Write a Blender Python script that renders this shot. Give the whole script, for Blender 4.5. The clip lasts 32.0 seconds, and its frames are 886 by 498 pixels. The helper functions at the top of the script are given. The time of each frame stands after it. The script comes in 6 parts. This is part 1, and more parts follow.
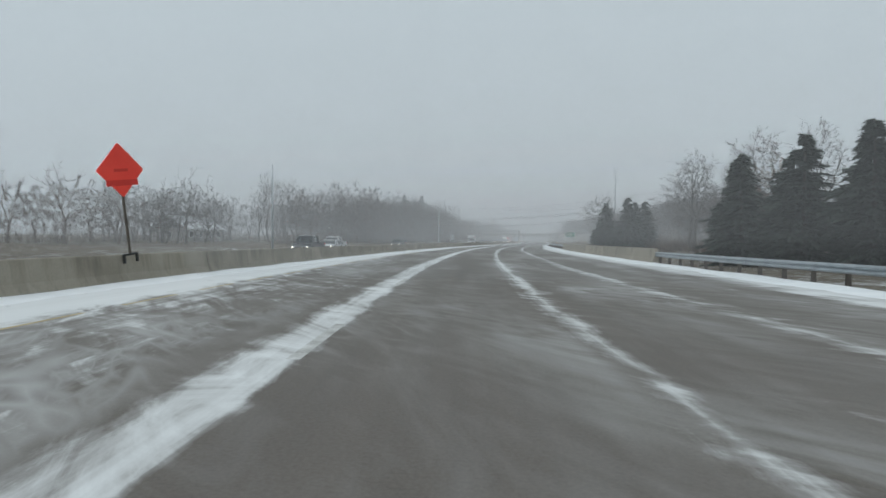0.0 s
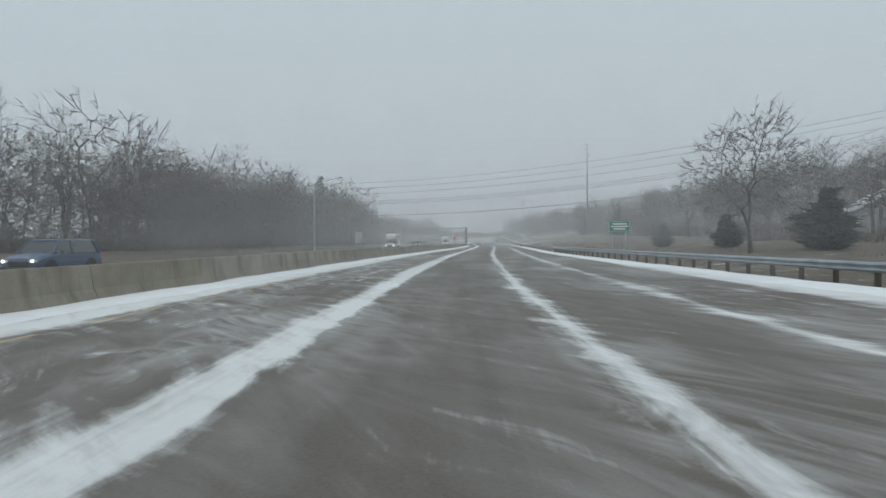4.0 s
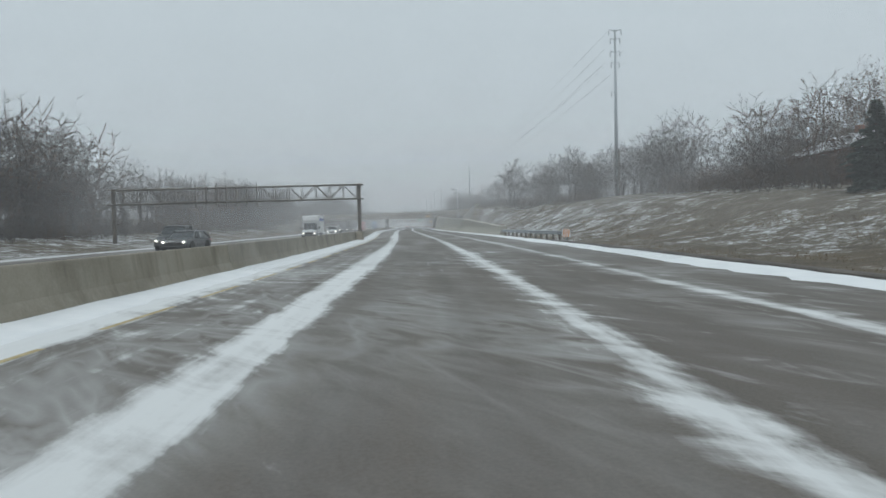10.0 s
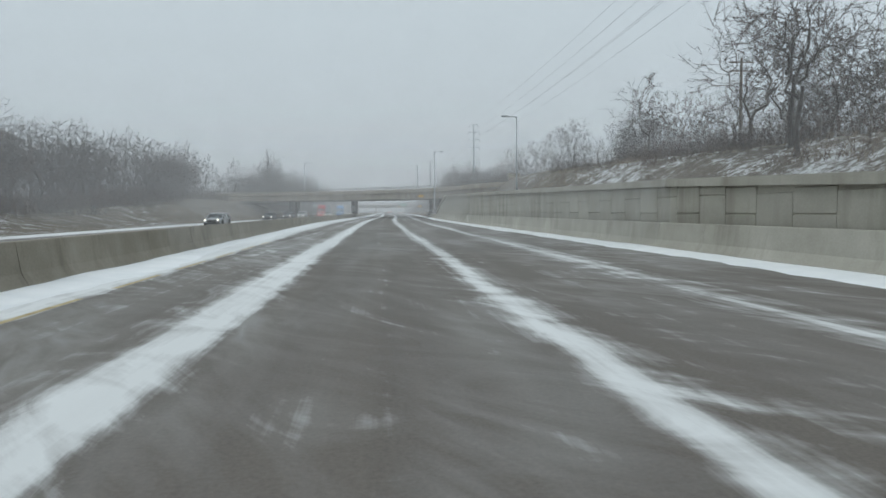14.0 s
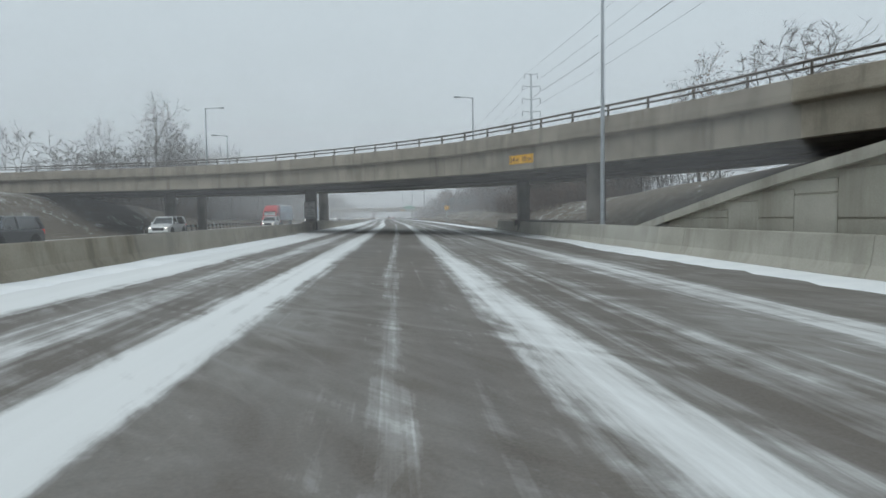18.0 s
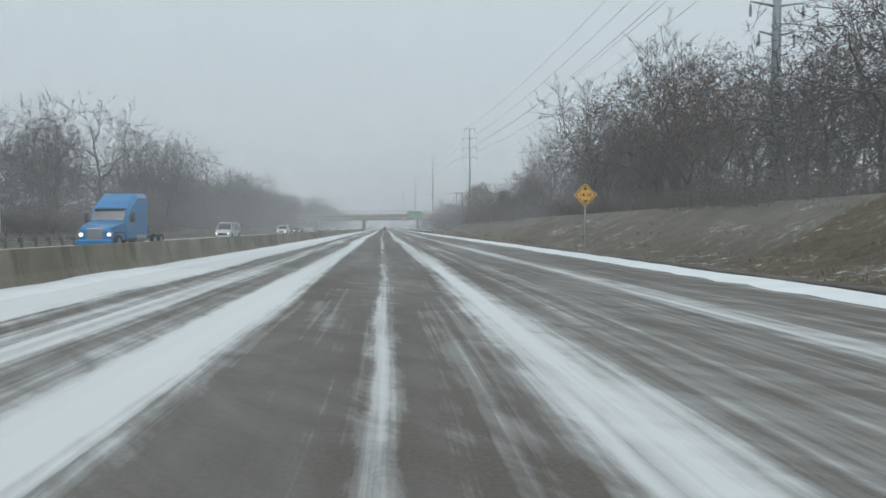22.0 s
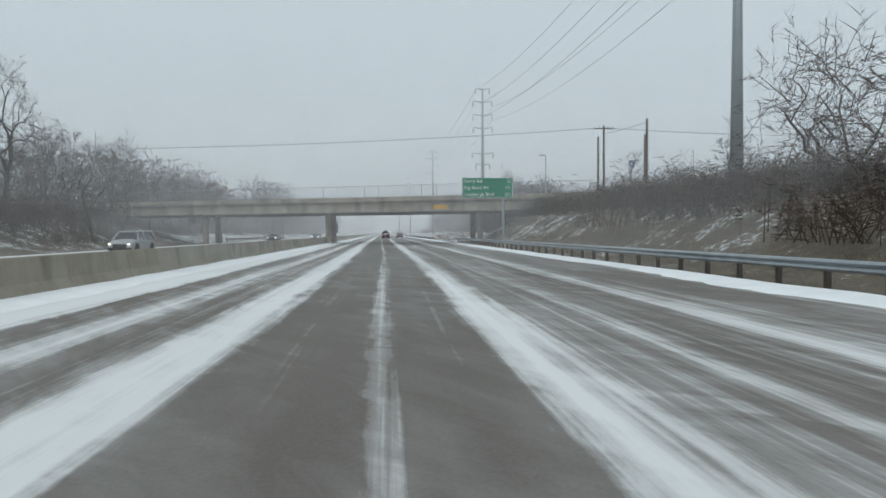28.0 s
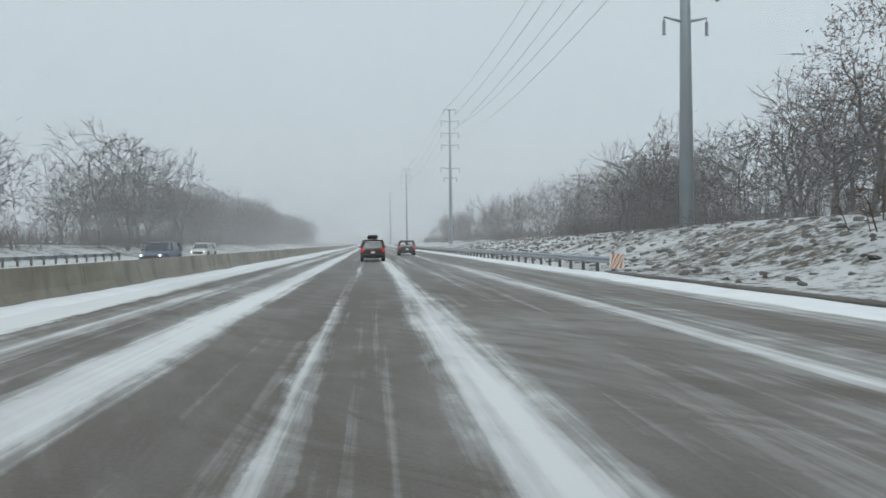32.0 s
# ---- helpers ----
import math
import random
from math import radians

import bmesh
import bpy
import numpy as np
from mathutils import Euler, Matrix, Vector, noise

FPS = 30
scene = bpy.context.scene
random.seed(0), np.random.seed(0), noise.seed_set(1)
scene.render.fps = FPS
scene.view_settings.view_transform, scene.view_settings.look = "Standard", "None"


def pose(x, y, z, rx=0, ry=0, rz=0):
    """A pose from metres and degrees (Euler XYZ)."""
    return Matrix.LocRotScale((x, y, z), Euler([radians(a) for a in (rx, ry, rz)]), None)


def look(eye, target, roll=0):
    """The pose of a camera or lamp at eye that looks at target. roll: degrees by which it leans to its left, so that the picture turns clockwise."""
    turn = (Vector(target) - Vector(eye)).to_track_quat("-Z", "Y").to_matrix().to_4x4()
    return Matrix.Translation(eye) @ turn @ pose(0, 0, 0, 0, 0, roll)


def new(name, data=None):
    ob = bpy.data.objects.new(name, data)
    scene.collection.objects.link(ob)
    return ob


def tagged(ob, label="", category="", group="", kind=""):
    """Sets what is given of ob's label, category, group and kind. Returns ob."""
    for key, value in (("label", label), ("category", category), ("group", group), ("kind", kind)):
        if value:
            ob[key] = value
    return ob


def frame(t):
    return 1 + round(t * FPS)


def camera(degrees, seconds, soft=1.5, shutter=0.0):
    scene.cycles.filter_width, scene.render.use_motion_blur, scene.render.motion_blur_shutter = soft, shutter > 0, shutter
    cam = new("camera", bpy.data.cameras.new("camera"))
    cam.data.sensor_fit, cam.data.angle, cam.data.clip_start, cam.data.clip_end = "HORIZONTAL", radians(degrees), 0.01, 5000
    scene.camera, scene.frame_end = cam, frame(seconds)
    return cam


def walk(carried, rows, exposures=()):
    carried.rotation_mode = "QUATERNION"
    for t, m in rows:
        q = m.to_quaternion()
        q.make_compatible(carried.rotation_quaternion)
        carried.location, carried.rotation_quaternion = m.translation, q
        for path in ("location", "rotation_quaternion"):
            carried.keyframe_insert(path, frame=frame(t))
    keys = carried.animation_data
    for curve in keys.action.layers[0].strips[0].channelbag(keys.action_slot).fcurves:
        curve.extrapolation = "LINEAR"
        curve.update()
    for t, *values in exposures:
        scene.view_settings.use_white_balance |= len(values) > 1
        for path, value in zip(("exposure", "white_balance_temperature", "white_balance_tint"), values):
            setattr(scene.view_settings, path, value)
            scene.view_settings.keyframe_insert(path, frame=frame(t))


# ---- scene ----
cam = camera(71.5, 32.0, soft=1.6)
ROWS = [
    (0.0, pose(7.25, 0.00, 1.42, 89.18, -0.11, 9.35)),
    (0.5, pose(5.70, 11.72, 1.42, 89.21, -0.20, 9.03)),
    (1.0, pose(4.21, 23.43, 1.42, 89.27, -0.11, 8.54)),
    (1.5, pose(2.86, 35.11, 1.42, 89.37, 0.02, 7.86)),
    (2.0, pose(1.68, 46.76, 1.42, 89.49, 0.10, 7.05)),
    (2.5, pose(0.68, 58.39, 1.42, 89.41, 0.09, 6.09)),
    (3.0, pose(-0.15, 70.00, 1.42, 89.43, 0.26, 5.08)),
    (3.5, pose(-0.80, 81.60, 1.42, 89.40, 0.48, 4.07)),
    (4.0, pose(-1.29, 93.17, 1.42, 89.33, 0.55, 3.13)),
    (4.5, pose(-1.62, 104.72, 1.42, 89.22, 0.66, 2.26)),
    (5.0, pose(-1.80, 116.23, 1.42, 89.09, 0.88, 1.45)),
    (5.5, pose(-1.85, 127.72, 1.42, 88.95, 1.17, 0.67)),
    (6.0, pose(-1.78, 139.17, 1.42, 88.79, 1.38, -0.07)),
    (6.5, pose(-1.62, 150.59, 1.42, 88.57, 1.65, -0.73)),
    (7.0, pose(-1.42, 161.99, 1.42, 88.53, 1.67, -1.27)),
    (7.5, pose(-1.19, 173.40, 1.42, 88.42, 1.69, -1.65)),
    (8.0, pose(-0.89, 184.84, 1.42, 88.31, 1.64, -1.97)),
    (8.5, pose(-0.54, 196.32, 1.42, 88.23, 1.71, -2.30)),
    (9.0, pose(-0.17, 207.78, 1.42, 88.13, 1.61, -2.67)),
    (9.5, pose(0.13, 219.25, 1.42, 87.88, 1.43, -2.93)),
    (10.0, pose(0.46, 230.73, 1.42, 87.76, 1.40, -3.21)),
    (10.5, pose(0.77, 242.24, 1.42, 87.66, 1.33, -3.44)),
    (11.0, pose(1.03, 253.78, 1.42, 87.48, 1.15, -3.65)),
    (11.5, pose(1.21, 265.35, 1.42, 87.26, 0.76, -3.86)),
    (12.0, pose(1.22, 276.93, 1.42, 87.14, 0.45, -4.06)),
    (12.5, pose(1.15, 288.58, 1.42, 86.98, 0.54, -4.32)),
    (13.0, pose(1.03, 300.26, 1.42, 86.76, 0.56, -4.56)),
    (13.5, pose(0.87, 311.99, 1.42, 86.55, 0.58, -4.74)),
    (14.0, pose(0.73, 323.75, 1.42, 86.47, 0.61, -4.98)),
    (14.5, pose(0.58, 335.55, 1.42, 86.45, 0.62, -5.11)),
    (15.0, pose(0.44, 347.36, 1.42, 86.46, 0.66, -5.17)),
    (15.5, pose(0.29, 359.20, 1.42, 86.51, 0.71, -5.18)),
    (16.0, pose(0.14, 371.05, 1.42, 86.58, 0.76, -5.17)),
    (16.5, pose(-0.04, 382.93, 1.42, 86.67, 0.82, -5.14)),
    (17.0, pose(-0.24, 394.83, 1.42, 86.76, 0.82, -5.13)),
    (17.5, pose(-0.35, 406.73, 1.42, 86.89, 0.71, -5.10)),
    (18.0, pose(-0.27, 418.63, 1.42, 86.94, 0.78, -4.99)),
    (18.5, pose(-0.09, 430.58, 1.42, 87.09, 0.58, -4.79)),
    (19.0, pose(0.14, 442.56, 1.42, 87.12, 0.23, -4.56)),
    (19.5, pose(0.39, 454.59, 1.42, 87.13, -0.08, -4.30)),
    (20.0, pose(0.65, 466.66, 1.42, 87.30, -0.10, -4.24)),
    (20.5, pose(0.98, 478.77, 1.42, 87.97, 0.24, -5.05)),
    (21.0, pose(1.12, 490.90, 1.42, 87.89, 0.22, -5.06)),
    (21.5, pose(1.09, 503.04, 1.42, 87.96, 0.15, -5.04)),
    (22.0, pose(0.92, 515.19, 1.42, 87.97, 0.15, -5.08)),
    (22.5, pose(0.67, 527.33, 1.42, 88.01, 0.16, -5.12)),
    (23.0, pose(0.38, 539.48, 1.42, 88.11, 0.13, -5.17)),
    (23.5, pose(0.14, 551.61, 1.42, 88.17, 0.02, -5.28)),
    (24.0, pose(-0.05, 563.76, 1.42, 88.24, -0.08, -5.22)),
    (24.5, pose(-0.11, 575.93, 1.42, 88.28, 0.12, -5.12)),
    (25.0, pose(-0.08, 588.12, 1.42, 88.30, 0.37, -5.09)),
    (25.5, pose(-0.01, 600.34, 1.42, 88.32, 0.49, -5.06)),
    (26.0, pose(0.02, 612.60, 1.42, 88.33, 0.42, -5.06)),
    (26.5, pose(0.02, 624.90, 1.42, 88.34, 0.36, -5.08)),
    (27.0, pose(0.00, 637.22, 1.42, 88.35, 0.33, -5.11)),
    (27.5, pose(-0.03, 649.58, 1.42, 88.40, 0.33, -5.11)),
    (28.0, pose(-0.07, 661.95, 1.42, 88.49, 0.37, -5.08)),
    (28.5, pose(-0.10, 674.34, 1.42, 88.60, 0.43, -5.05)),
    (29.0, pose(-0.10, 686.71, 1.42, 88.72, 0.53, -5.03)),
    (29.5, pose(-0.05, 699.06, 1.42, 88.92, 0.66, -5.10)),
    (30.0, pose(-0.06, 711.39, 1.42, 89.00, 0.78, -5.24)),
    (30.2, pose(-0.08, 716.32, 1.42, 89.04, 0.81, -5.35)),
    (30.5, pose(-0.10, 723.71, 1.42, 89.12, 0.83, -5.53)),
    (31.0, pose(-0.20, 736.01, 1.42, 89.24, 0.79, -5.77)),
    (31.5, pose(-0.32, 748.31, 1.42, 89.30, 0.73, -5.91)),
    (32.0, pose(-0.41, 760.60, 1.42, 89.40, 0.70, -6.19)),
]
walk(cam, ROWS, exposures=[(0.0, 0.10), (8.0, 0.13), (12.0, 0.22), (18.0, 0.27), (19.0, 0.50), (19.5, 0.70), (20.0, 1.40), (20.5, 1.50), (20.7, 1.30), (21.0, 0.85), (21.5, 0.40), (22.0, 0.27), (29.0, 0.22), (30.4, 0.25), (30.8, 0.50), (31.0, 0.80), (31.2, 0.95), (31.6, 0.50), (32.0, 0.28)])

# ---- sky and light: overcast winter day ----
world = bpy.data.worlds.new("overcast_sky")
scene.world = world
world.use_nodes = True
wn, wl = world.node_tree.nodes, world.node_tree.links
sky = wn.new("ShaderNodeTexSky")
sky.sky_type, sky.sun_disc = "NISHITA", False
sky.sun_elevation, sky.sun_rotation = radians(32), radians(200)
grey = wn.new("ShaderNodeHueSaturation")
grey.inputs["Saturation"].default_value = 0.12
grey.inputs["Value"].default_value = 0.030
wl.new(sky.outputs[0], grey.inputs["Color"])
cloud = wn.new("ShaderNodeMixRGB")
cloud.inputs[0].default_value = 0.85
cloud.inputs[2].default_value = (0.55, 0.64, 0.695, 1)
wl.new(grey.outputs[0], cloud.inputs[1])
wl.new(cloud.outputs[0], wn["Background"].inputs[0])
wn["Background"].inputs[1].default_value = 1.0
sun = new("sun", bpy.data.lights.new("sun", "SUN"))
sun.data.energy, sun.data.angle, sun.data.color = 1.0, radians(40), (0.94, 0.985, 1.0)
sun.matrix_world = look((0, 0, 60), (18, 50, 0))
scene.cycles.transparent_max_bounces = 48


# ---- road alignment: x of the line on the left of the driven lane, by distance y ----
KY = [-400, -200, -60, 8, 19, 41, 94, 145, 214, 260, 306, 360, 413, 480, 550, 620, 680, 740, 800, 1000, 1400]
KX = [75, 40, 14.6, 4.3, 2.8, 0.3, -3.5, -3.8, -1.7, -0.5, -0.5, -1.6, -2.4, -1.9, -1.7, -2.1, -2.4, -2.8, -3.3, -5.5, -10]
KM = [0] * len(KY)
for i in range(1, len(KY) - 1):
    a = (KX[i] - KX[i - 1]) / (KY[i] - KY[i - 1])
    b = (KX[i + 1] - KX[i]) / (KY[i + 1] - KY[i])
    KM[i] = (a + b) / 2
KM[0], KM[-1] = KM[1], KM[-2]


def line_x(s):
    if s <= KY[0]:
        return KX[0] + KM[0] * (s - KY[0])
    if s >= KY[-1]:
        return KX[-1] + KM[-1] * (s - KY[-1])
    i = max(k for k in range(len(KY) - 1) if KY[k] <= s)
    d = KY[i + 1] - KY[i]
    t = (s - KY[i]) / d
    return ((2 * t ** 3 - 3 * t * t + 1) * KX[i] + (t ** 3 - 2 * t * t + t) * d * KM[i]
            + (3 * t * t - 2 * t ** 3) * KX[i + 1] + (t ** 3 - t * t) * d * KM[i + 1])


def rp(s, off, z=0.0):
    return Vector((line_x(s) + off, s, z))


def heading(s):
    """Turn about z of a thing that faces along the road."""
    return -math.degrees(math.atan2(line_x(s + 1) - line_x(s - 1), 2))


def barrier_off(s):
    return float(np.interp(s, [-200, 20, 55, 95, 155, 225, 300, 330, 400, 440, 550, 1400],
                           [-9.4, -9.2, -8.3, -7.3, -6.5, -5.3, -4.9, -5.2, -6.7, -6.6, -6.1, -6.1]))


def right_off(s):
    return float(np.interp(s, [-200, 40, 110, 160, 220, 300, 440, 480, 560, 720, 760, 1400],
                           [13.6, 13.6, 13.6, 11.4, 11.0, 11.6, 11.6, 12.2, 12.6, 12.4, 12.4, 12.4]))


# ---- materials ----
def nodes_of(name):
    m = bpy.data.materials.new(name)
    m.use_nodes = True
    nt = m.node_tree
    return m, nt, nt.nodes["Principled BSDF"]


def math_node(nt, op, a, b=None, c=None, clamp=False):
    n = nt.nodes.new("ShaderNodeMath")
    n.operation, n.use_clamp = op, clamp
    for k, v in enumerate((a, b, c)):
        if v is None:
            continue
        if isinstance(v, (int, float)):
            n.inputs[k].default_value = v
        else:
            nt.links.new(v, n.inputs[k])
    return n.outputs[0]


def noise_node(nt, scale, detail=4, vec=None, rough=0.55, stretch=None, distort=0.0):
    n = nt.nodes.new("ShaderNodeTexNoise")
    n.inputs["Scale"].default_value, n.inputs["Detail"].default_value = scale, detail
    n.inputs["Roughness"].default_value, n.inputs["Distortion"].default_value = rough, distort
    if vec is None:
        vec = nt.nodes.new("ShaderNodeTexCoord").outputs["Object"]
    if stretch:
        mp = nt.nodes.new("ShaderNodeMapping")
        mp.inputs["Scale"].default_value = stretch
        nt.links.new(vec, mp.inputs[0])
        vec = mp.outputs[0]
    nt.links.new(vec, n.inputs["Vector"])
    return n.outputs["Fac"]


def ramp_node(nt, fac, stops):
    n = nt.nodes.new("ShaderNodeValToRGB")
    el = n.color_ramp.elements
    while len(el) < len(stops):
        el.new(0.5)
    for e, (p, c) in zip(el, stops):
        e.position = p
        e.color = (c, c, c, 1) if isinstance(c, (int, float)) else (*c, 1)
    nt.links.new(fac, n.inputs[0])
    return n.outputs[0]


def mix_node(nt, fac, a, b):
    n = nt.nodes.new("ShaderNodeMixRGB")
    for k, v in enumerate((fac, a, b)):
        if isinstance(v, (int, float)):
            n.inputs[k].default_value = v
        elif isinstance(v, tuple):
            n.inputs[k].default_value = (*v, 1)
        else:
            nt.links.new(v, n.inputs[k])
    return n.outputs[0]


def bump_node(nt, bsdf, height, strength=0.3, distance=0.02):
    n = nt.nodes.new("ShaderNodeBump")
    n.inputs["Strength"].default_value, n.inputs["Distance"].default_value = strength, distance
    nt.links.new(height, n.inputs["Height"])
    nt.links.new(n.outputs[0], bsdf.inputs["Normal"])


def simple(name, a, b, rough=0.6, scale=3.0, fine=40.0, metal=0.0, bump=0.2, spread=(0.35, 0.65), rand=0.0, coat=0.0):
    """Two tones mixed by coarse and fine grain, with relief."""
    m, nt, p = nodes_of(name)
    n1, n2 = noise_node(nt, scale), noise_node(nt, fine, 3)
    f = math_node(nt, "ADD", math_node(nt, "MULTIPLY", n1, 0.7), math_node(nt, "MULTIPLY", n2, 0.3))
    c = mix_node(nt, ramp_node(nt, f, [(spread[0], 0.0), (spread[1], 1.0)]), a, b)
    if rand:
        info = nt.nodes.new("ShaderNodeObjectInfo")
        hs = nt.nodes.new("ShaderNodeHueSaturation")
        nt.links.new(c, hs.inputs["Color"])
        nt.links.new(math_node(nt, "MULTIPLY_ADD", info.outputs["Random"], rand, 1 - rand / 2), hs.inputs["Value"])
        c = hs.outputs[0]
    nt.links.new(c, p.inputs["Base Color"])
    p.inputs["Roughness"].default_value, p.inputs["Metallic"].default_value = rough, metal
    if coat:
        p.inputs["Coat Weight"].default_value = coat
    if bump:
        bump_node(nt, p, n2, bump, 0.01)
    return m


def pavement_material(name, stops, late, lo, hi, dark=(0.062, 0.052, 0.043), light=(0.185, 0.160, 0.135)):
    """Worn pavement under drifted snow. How much lies follows the distance across the road (u), by one table near the start of the road
    and another further on, with windblown curls giving way to long streaks."""
    m, nt, p = nodes_of(name)
    uv = nt.nodes.new("ShaderNodeUVMap").outputs[0]
    sep = nt.nodes.new("ShaderNodeSeparateXYZ")
    nt.links.new(uv, sep.inputs[0])
    on = ramp_node(nt, math_node(nt, "MULTIPLY", sep.outputs[1], 0.001, clamp=True), [(0.30, 0.0), (0.47, 1.0)])
    wob = noise_node(nt, 1.0, 3, uv, stretch=(0.25, 0.05, 1))
    edge = noise_node(nt, 1.0, 6, uv, 0.7, stretch=(1.8, 0.5, 1), distort=0.8)
    u = math_node(nt, "ADD", sep.outputs[0], math_node(nt, "MULTIPLY_ADD", wob, 0.4, -0.2))
    u = math_node(nt, "ADD", u, math_node(nt, "MULTIPLY_ADD", edge, 0.5, -0.25))
    pos = math_node(nt, "DIVIDE", math_node(nt, "SUBTRACT", u, lo), hi - lo)
    amount = mix_node(nt, on, *(ramp_node(nt, pos, [((q - lo) / (hi - lo), a) for q, a in table]) for table in (stops, late)))
    gap = nt.nodes.new("ShaderNodeAttribute")
    gap.attribute_name = "shoulder"
    near = math_node(nt, "ADD", gap.outputs["Fac"], math_node(nt, "MULTIPLY_ADD", edge, 0.30, -0.15))
    near = math_node(nt, "ADD", near, math_node(nt, "MULTIPLY_ADD", wob, 0.30, -0.15))
    amount = math_node(nt, "MAXIMUM", amount, ramp_node(nt, near, [(0.78, 0.97), (0.98, 0.62), (1.15, 0.0)]))
    # long streaks laid by wheels and wind along the road
    streak = math_node(nt, "ADD", math_node(nt, "MULTIPLY", noise_node(nt, 1.0, 5, uv, 0.62, stretch=(2.4, 0.05, 1), distort=0.35), 0.6),
                       math_node(nt, "MULTIPLY", noise_node(nt, 1.0, 4, uv, 0.6, stretch=(7.0, 0.10, 1)), 0.4))
    # curls of powder blown across it
    turned = nt.nodes.new("ShaderNodeMapping")
    turned.inputs["Rotation"].default_value = (0, 0, radians(-34))
    nt.links.new(uv, turned.inputs[0])
    curl = noise_node(nt, 1.0, 7, turned.outputs[0], 0.62, stretch=(0.85, 0.30, 1), distort=2.2)
    thread = nt.nodes.new("ShaderNodeTexNoise")
    thread.noise_type = "RIDGED_MULTIFRACTAL"
    thread.inputs["Scale"].default_value, thread.inputs["Detail"].default_value, thread.inputs["Distortion"].default_value = 1.0, 4.0, 1.2
    laid = nt.nodes.new("ShaderNodeMapping")
    laid.inputs["Scale"].default_value = (0.75, 0.22, 1)
    nt.links.new(turned.outputs[0], laid.inputs[0])
    nt.links.new(laid.outputs[0], thread.inputs["Vector"])
    wisp = math_node(nt, "ADD", math_node(nt, "MULTIPLY", curl, 0.75), math_node(nt, "MULTIPLY", thread.outputs["Fac"], 0.16))
    patch = noise_node(nt, 1.0, 2, uv, 0.5, stretch=(0.12, 0.03, 1))
    lines = []
    for size, sharp in (((0.62, 0.17, 1), 13.0), ((1.5, 0.42, 1), 9.0)):
        n = noise_node(nt, 1.0, 3, turned.outputs[0], 0.55, stretch=size, distort=0.7)
        lines.append(math_node(nt, "MULTIPLY_ADD", math_node(nt, "ABSOLUTE", math_node(nt, "SUBTRACT", n, 0.5)), -sharp, 1.0, clamp=True))
    filament = math_node(nt, "MAXIMUM", lines[0], math_node(nt, "MULTIPLY", lines[1], 0.7))
    filament = math_node(nt, "MULTIPLY", filament, ramp_node(nt, noise_node(nt, 1.0, 3, uv, 0.5, stretch=(0.35, 0.09, 1)), [(0.46, 0.0), (0.66, 1.0)]))
    tex = mix_node(nt, math_node(nt, "MULTIPLY_ADD", on, 0.38, 0.36), wisp, streak)
    tex = math_node(nt, "ADD", math_node(nt, "MULTIPLY", tex, 0.8), math_node(nt, "MULTIPLY", patch, 0.2))
    val = math_node(nt, "ADD", amount, math_node(nt, "MULTIPLY", math_node(nt, "SUBTRACT", tex, 0.5), math_node(nt, "MULTIPLY", math_node(nt, "MULTIPLY_ADD", on, -1.3, 4.2), math_node(nt, "MULTIPLY_ADD", amount, -0.75, 1.3))))
    bare = math_node(nt, "MULTIPLY_ADD", sep.outputs[1], -0.0012, 0.12, clamp=True)
    val = math_node(nt, "SUBTRACT", val, math_node(nt, "MULTIPLY", bare, math_node(nt, "MULTIPLY_ADD", u, 1.2, 2.6, clamp=True)))
    mask = ramp_node(nt, val, [(0.22, 0.0), (0.44, 0.25), (0.60, 0.7), (0.80, 1.0)])
    blown = math_node(nt, "MULTIPLY", filament, math_node(nt, "MULTIPLY_ADD", on, -0.2, 0.42))
    mask = math_node(nt, "MAXIMUM", mask, math_node(nt, "MULTIPLY", blown, math_node(nt, "MULTIPLY_ADD", amount, 1.6, 0.3, clamp=True)))
    grit = noise_node(nt, 26, 6, uv, 0.8)
    worn = noise_node(nt, 1.0, 4, uv, 0.6, stretch=(1.6, 0.06, 1))
    base = mix_node(nt, math_node(nt, "ADD", math_node(nt, "MULTIPLY_ADD", grit, 1.3, -0.4), math_node(nt, "MULTIPLY", worn, 0.5)), dark, light)
    # a film of dry powder over the bare lanes
    film = noise_node(nt, 1.0, 4, uv, 0.6, stretch=(0.55, 0.04, 1), distort=0.5)
    dust = ramp_node(nt, math_node(nt, "ADD", math_node(nt, "MULTIPLY", curl, 0.5), math_node(nt, "MULTIPLY", film, 0.5)), [(0.44, 0.0), (0.68, 0.32)])
    base = mix_node(nt, dust, base, (0.36, 0.355, 0.345))
    snow = mix_node(nt, math_node(nt, "MULTIPLY_ADD", worn, 0.8, math_node(nt, "MULTIPLY", grit, 0.3)), (0.60, 0.605, 0.595), (0.76, 0.77, 0.765))
    nt.links.new(mix_node(nt, mask, base, snow), p.inputs["Base Color"])
    p.inputs["Roughness"].default_value = 0.7
    bump_node(nt, p, math_node(nt, "ADD", math_node(nt, "MULTIPLY", mask, 1.5), math_node(nt, "MULTIPLY", grit, 0.25)), 0.35, 0.02)
    return m


